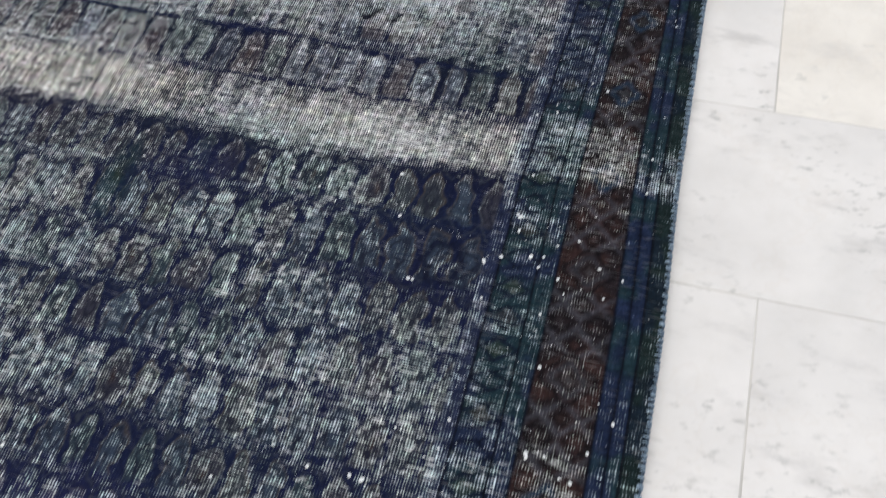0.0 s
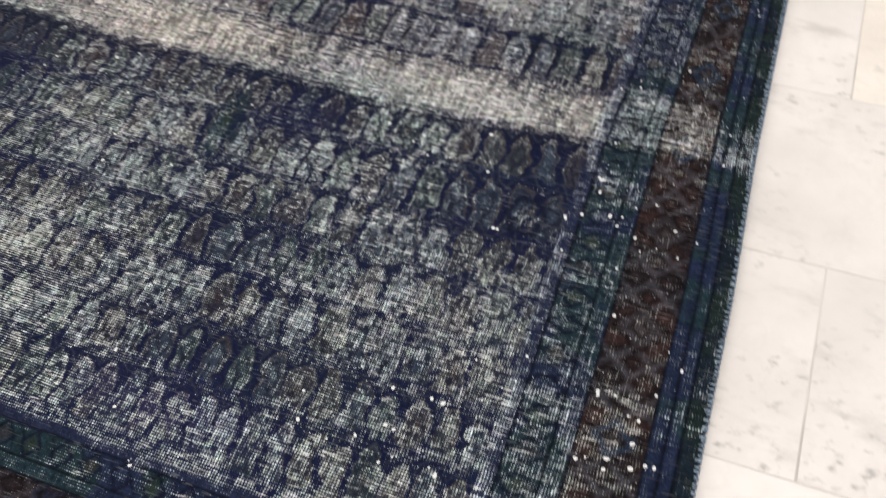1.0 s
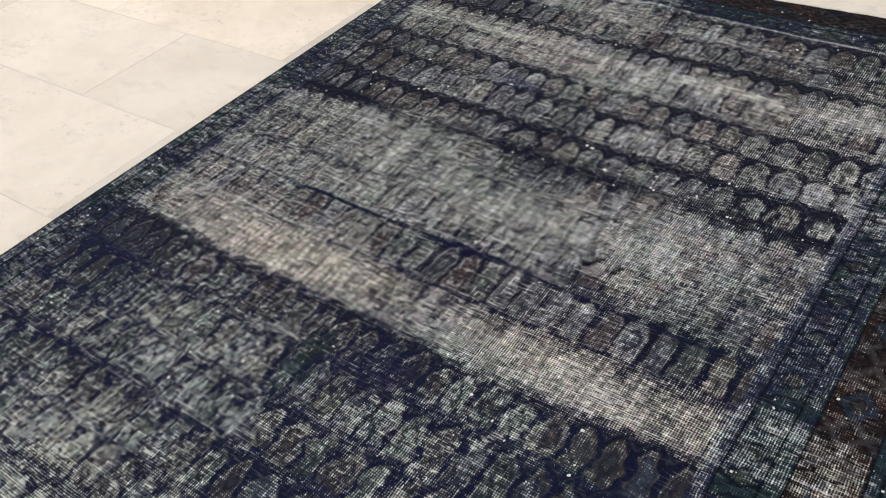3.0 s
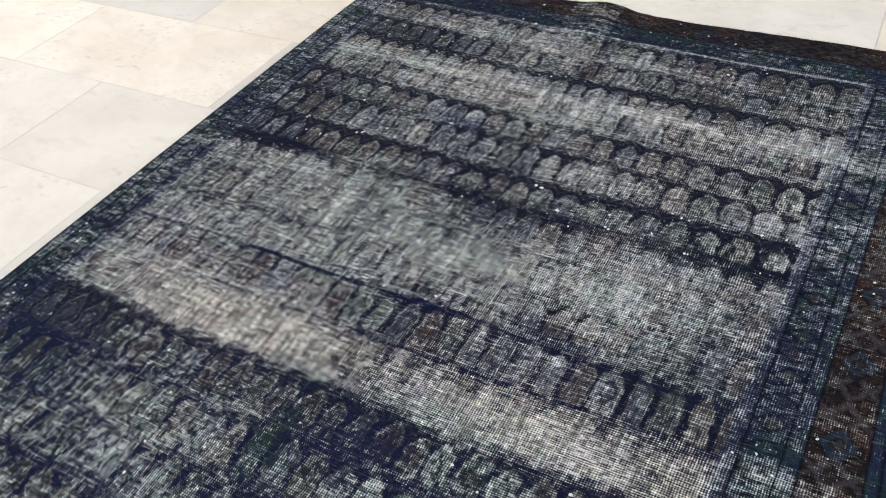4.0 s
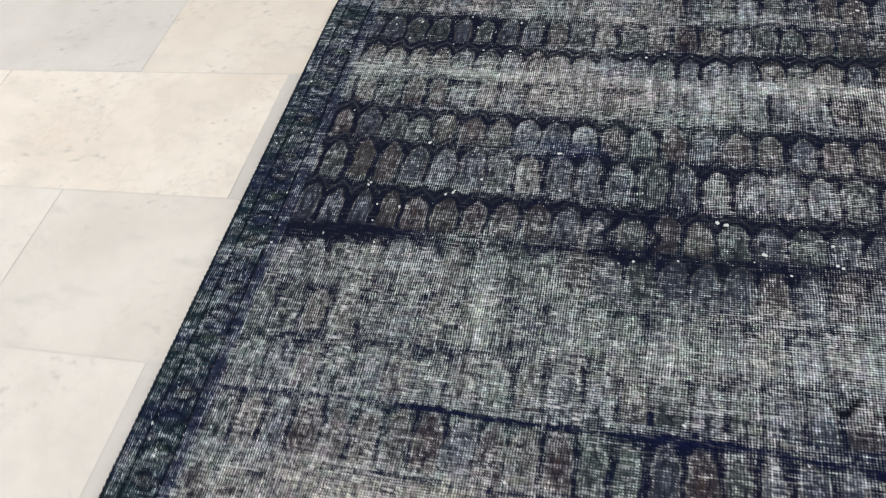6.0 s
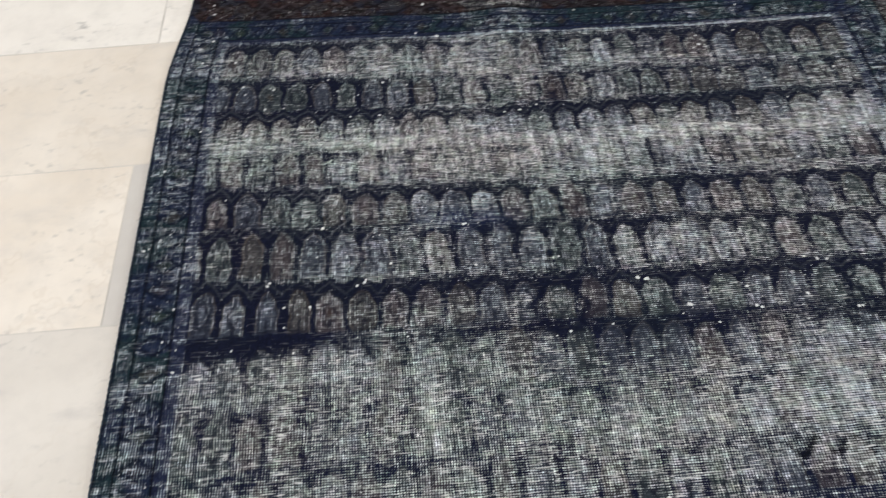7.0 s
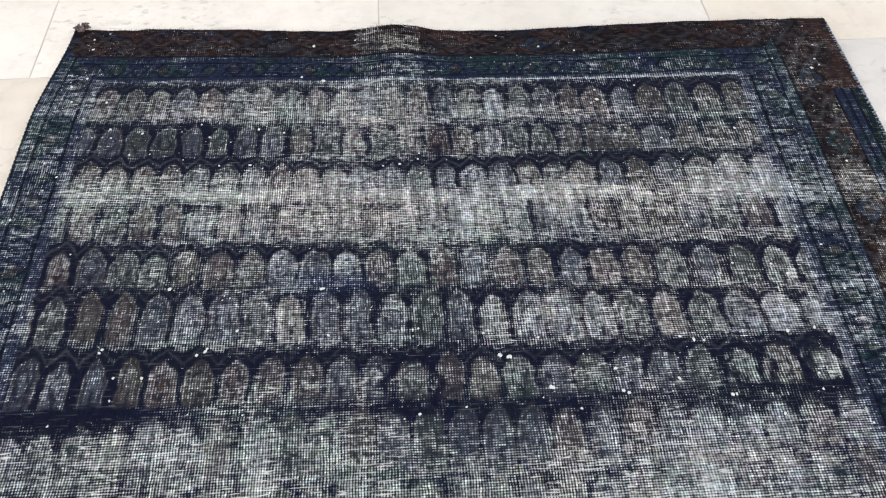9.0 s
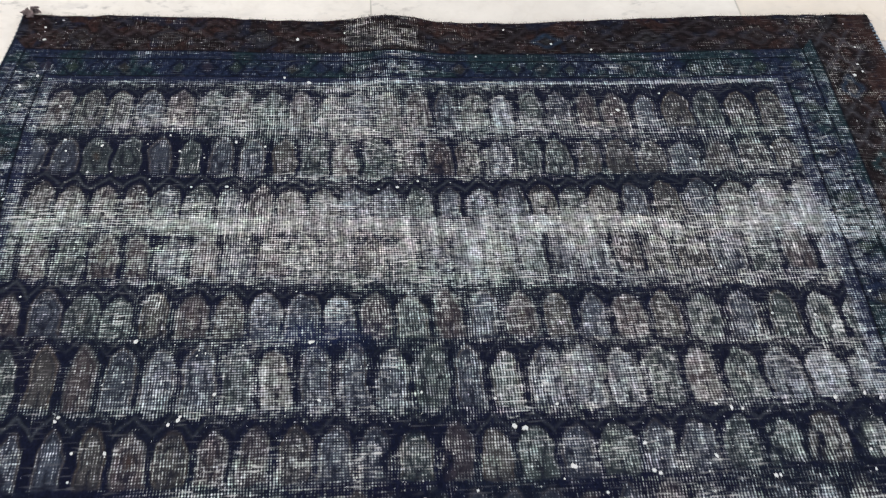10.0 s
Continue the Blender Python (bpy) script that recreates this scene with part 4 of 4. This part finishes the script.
def cotton_flecks(rug_ob):
    """The many smaller cotton flecks, in one mesh."""
    bm = bmesh.new()
    rng = random.Random(77)
    for i in range(1300):
        if i % 3 == 0:
            p, q = rng.uniform(F_LEFT, F_RIGHT), rng.choice((1.41, 1.503, 1.637, 1.968, 2.05, 0.74, 0.66, 0.2)) + rng.gauss(0, 0.025)
        elif i % 3 == 1:
            p, q = rng.choice((rng.uniform(LEFT + 0.01, F_LEFT), rng.uniform(F_RIGHT, RIGHT - 0.02))), rng.uniform(0.0, FAR)
        else:
            p, q = rng.uniform(LEFT + 0.02, RIGHT - 0.02), rng.uniform(0.0, FAR)
        pa, qa = np.array([p]), np.array([q])
        x, y = rug_place(pa, qa)
        z = rug_height(pa, qa, pa * 0)[0] + 0.0006
        w, d, a = rng.uniform(0.0009, 0.0022), rng.uniform(0.0006, 0.0012), rng.uniform(-0.4, 0.4)
        c, t = math.cos(a), math.sin(a)
        ring = [bm.verts.new((x[0] + c * u - t * v, y[0] + t * u + c * v, z - 0.0012)) for u, v in ((-w, 0), (0, -d), (w, 0), (0, d))]
        top = bm.verts.new((x[0], y[0], z + 0.0004))
        for k in range(4):
            bm.faces.new((ring[k], ring[(k + 1) % 4], top))
    return tagged(part("cotton_fleck", bm, COTTON, rug_ob, "tiny white cotton flecks"), kind="stuff")


cotton_flecks(rug)


# ---------------------------------------------------------------- marble floor, tile by tile
TILE_X, TILE_Y, GAP, Y_FIRST = 0.80, 0.408, 0.0030, 0.273
JOINTS = (-0.945, -1.355)                    # where the joints of odd and even rows start: half bond
RIGHT_ROWS = [-2.85, -2.46, -2.07, -1.68, -1.29, -0.90, -0.503, -0.112, 0.278, 0.662, 1.056, 1.462, 1.884, 2.313]


LEFT_STONES = {8: 4, 9: 4, 10: 4, 11: 1, 12: 1, 13: 3}          # the stones along the rug's left edge, row by row


def tile_mesh(wide, deep, seed):
    """A slab with slightly softened, uneven edges."""
    bm = bmesh.new()
    box(bm, -wide / 2 + GAP / 2, wide / 2 - GAP / 2, -deep / 2 + GAP / 2, deep / 2 - GAP / 2, -0.012, 0.0)
    top = [e for e in bm.edges if all(v.co.z > -0.001 for v in e.verts)]
    bmesh.ops.bevel(bm, geom=top, offset=0.0007, segments=1, affect="EDGES")
    rng = random.Random(seed)
    for v in bm.verts:
        v.co.x += rng.uniform(-0.0006, 0.0006)
        v.co.y += rng.uniform(-0.0006, 0.0006)
    me = bpy.data.meshes.new("tile")
    bm.to_mesh(me)
    bm.free()
    return me


def build_floor():
    x0, x1, y0, y1, h = ROOM
    slab = tagged(box_part("floor", (x0 - 0.25, x1 + 0.25, y0 - 0.25, y1 + 0.25, -0.2, -0.0007), GROUT), "worn white and cream marble floor of long tiles in half bond", "floor", kind="structure")
    shapes = {}
    rng = random.Random(33)
    left_rows = [Y_FIRST + TILE_Y * k for k in range(-8, 11)]
    right_rows = RIGHT_ROWS + [Y_FIRST + TILE_Y * k for k in range(6, 11)]
    for rows, x_from, x_to in ((left_rows, x0 - 0.1, -0.2), (right_rows, -0.2, x1 + 0.1)):
        for k, (low, high) in enumerate(zip(rows, rows[1:])):
            joints = [JOINTS[(k + 1) % 2] + TILE_X * i for i in range(-4, 7)]
            for a, b in zip(joints, joints[1:]):
                mid = (a + b) / 2
                if not x_from < mid <= x_to or low > y1:
                    continue
                # creamier stone along the left, white stone along the right, far end lightened for missing light
                cream = 0.2 if low > 2.2 else 0.9 if mid < 0 else 0.0
                tone = 1 if rng.random() < cream else 3 if low > 2.2 else 4 if mid > 1.3 and low > 1.0 else 0
                if mid < -0.6:
                    tone = LEFT_STONES.get(k, tone)
                if (abs(a + 2.155) < 0.02 and 1.8 < low < 2.0) or (abs(mid + 0.545) < 0.01 and low < 2.2):
                    tone = 2                     # the greyer stones: one beyond the left edge, and those that the rug half covers
                key = (round(high - low, 3), rng.randrange(3), tone)
                if key not in shapes:
                    shapes[key] = tile_mesh(TILE_X, high - low, key[1])
                    shapes[key].materials.append(MARBLE[tone])
                ob = new("tile", shapes[key])
                ob.parent = slab
                ob.location = (mid, (low + high) / 2, rng.uniform(-0.0003, 0.0003))
                ob.rotation_euler = (0, 0, rng.choice((0.0, math.pi)) + rng.uniform(-0.0015, 0.0015))


build_floor()
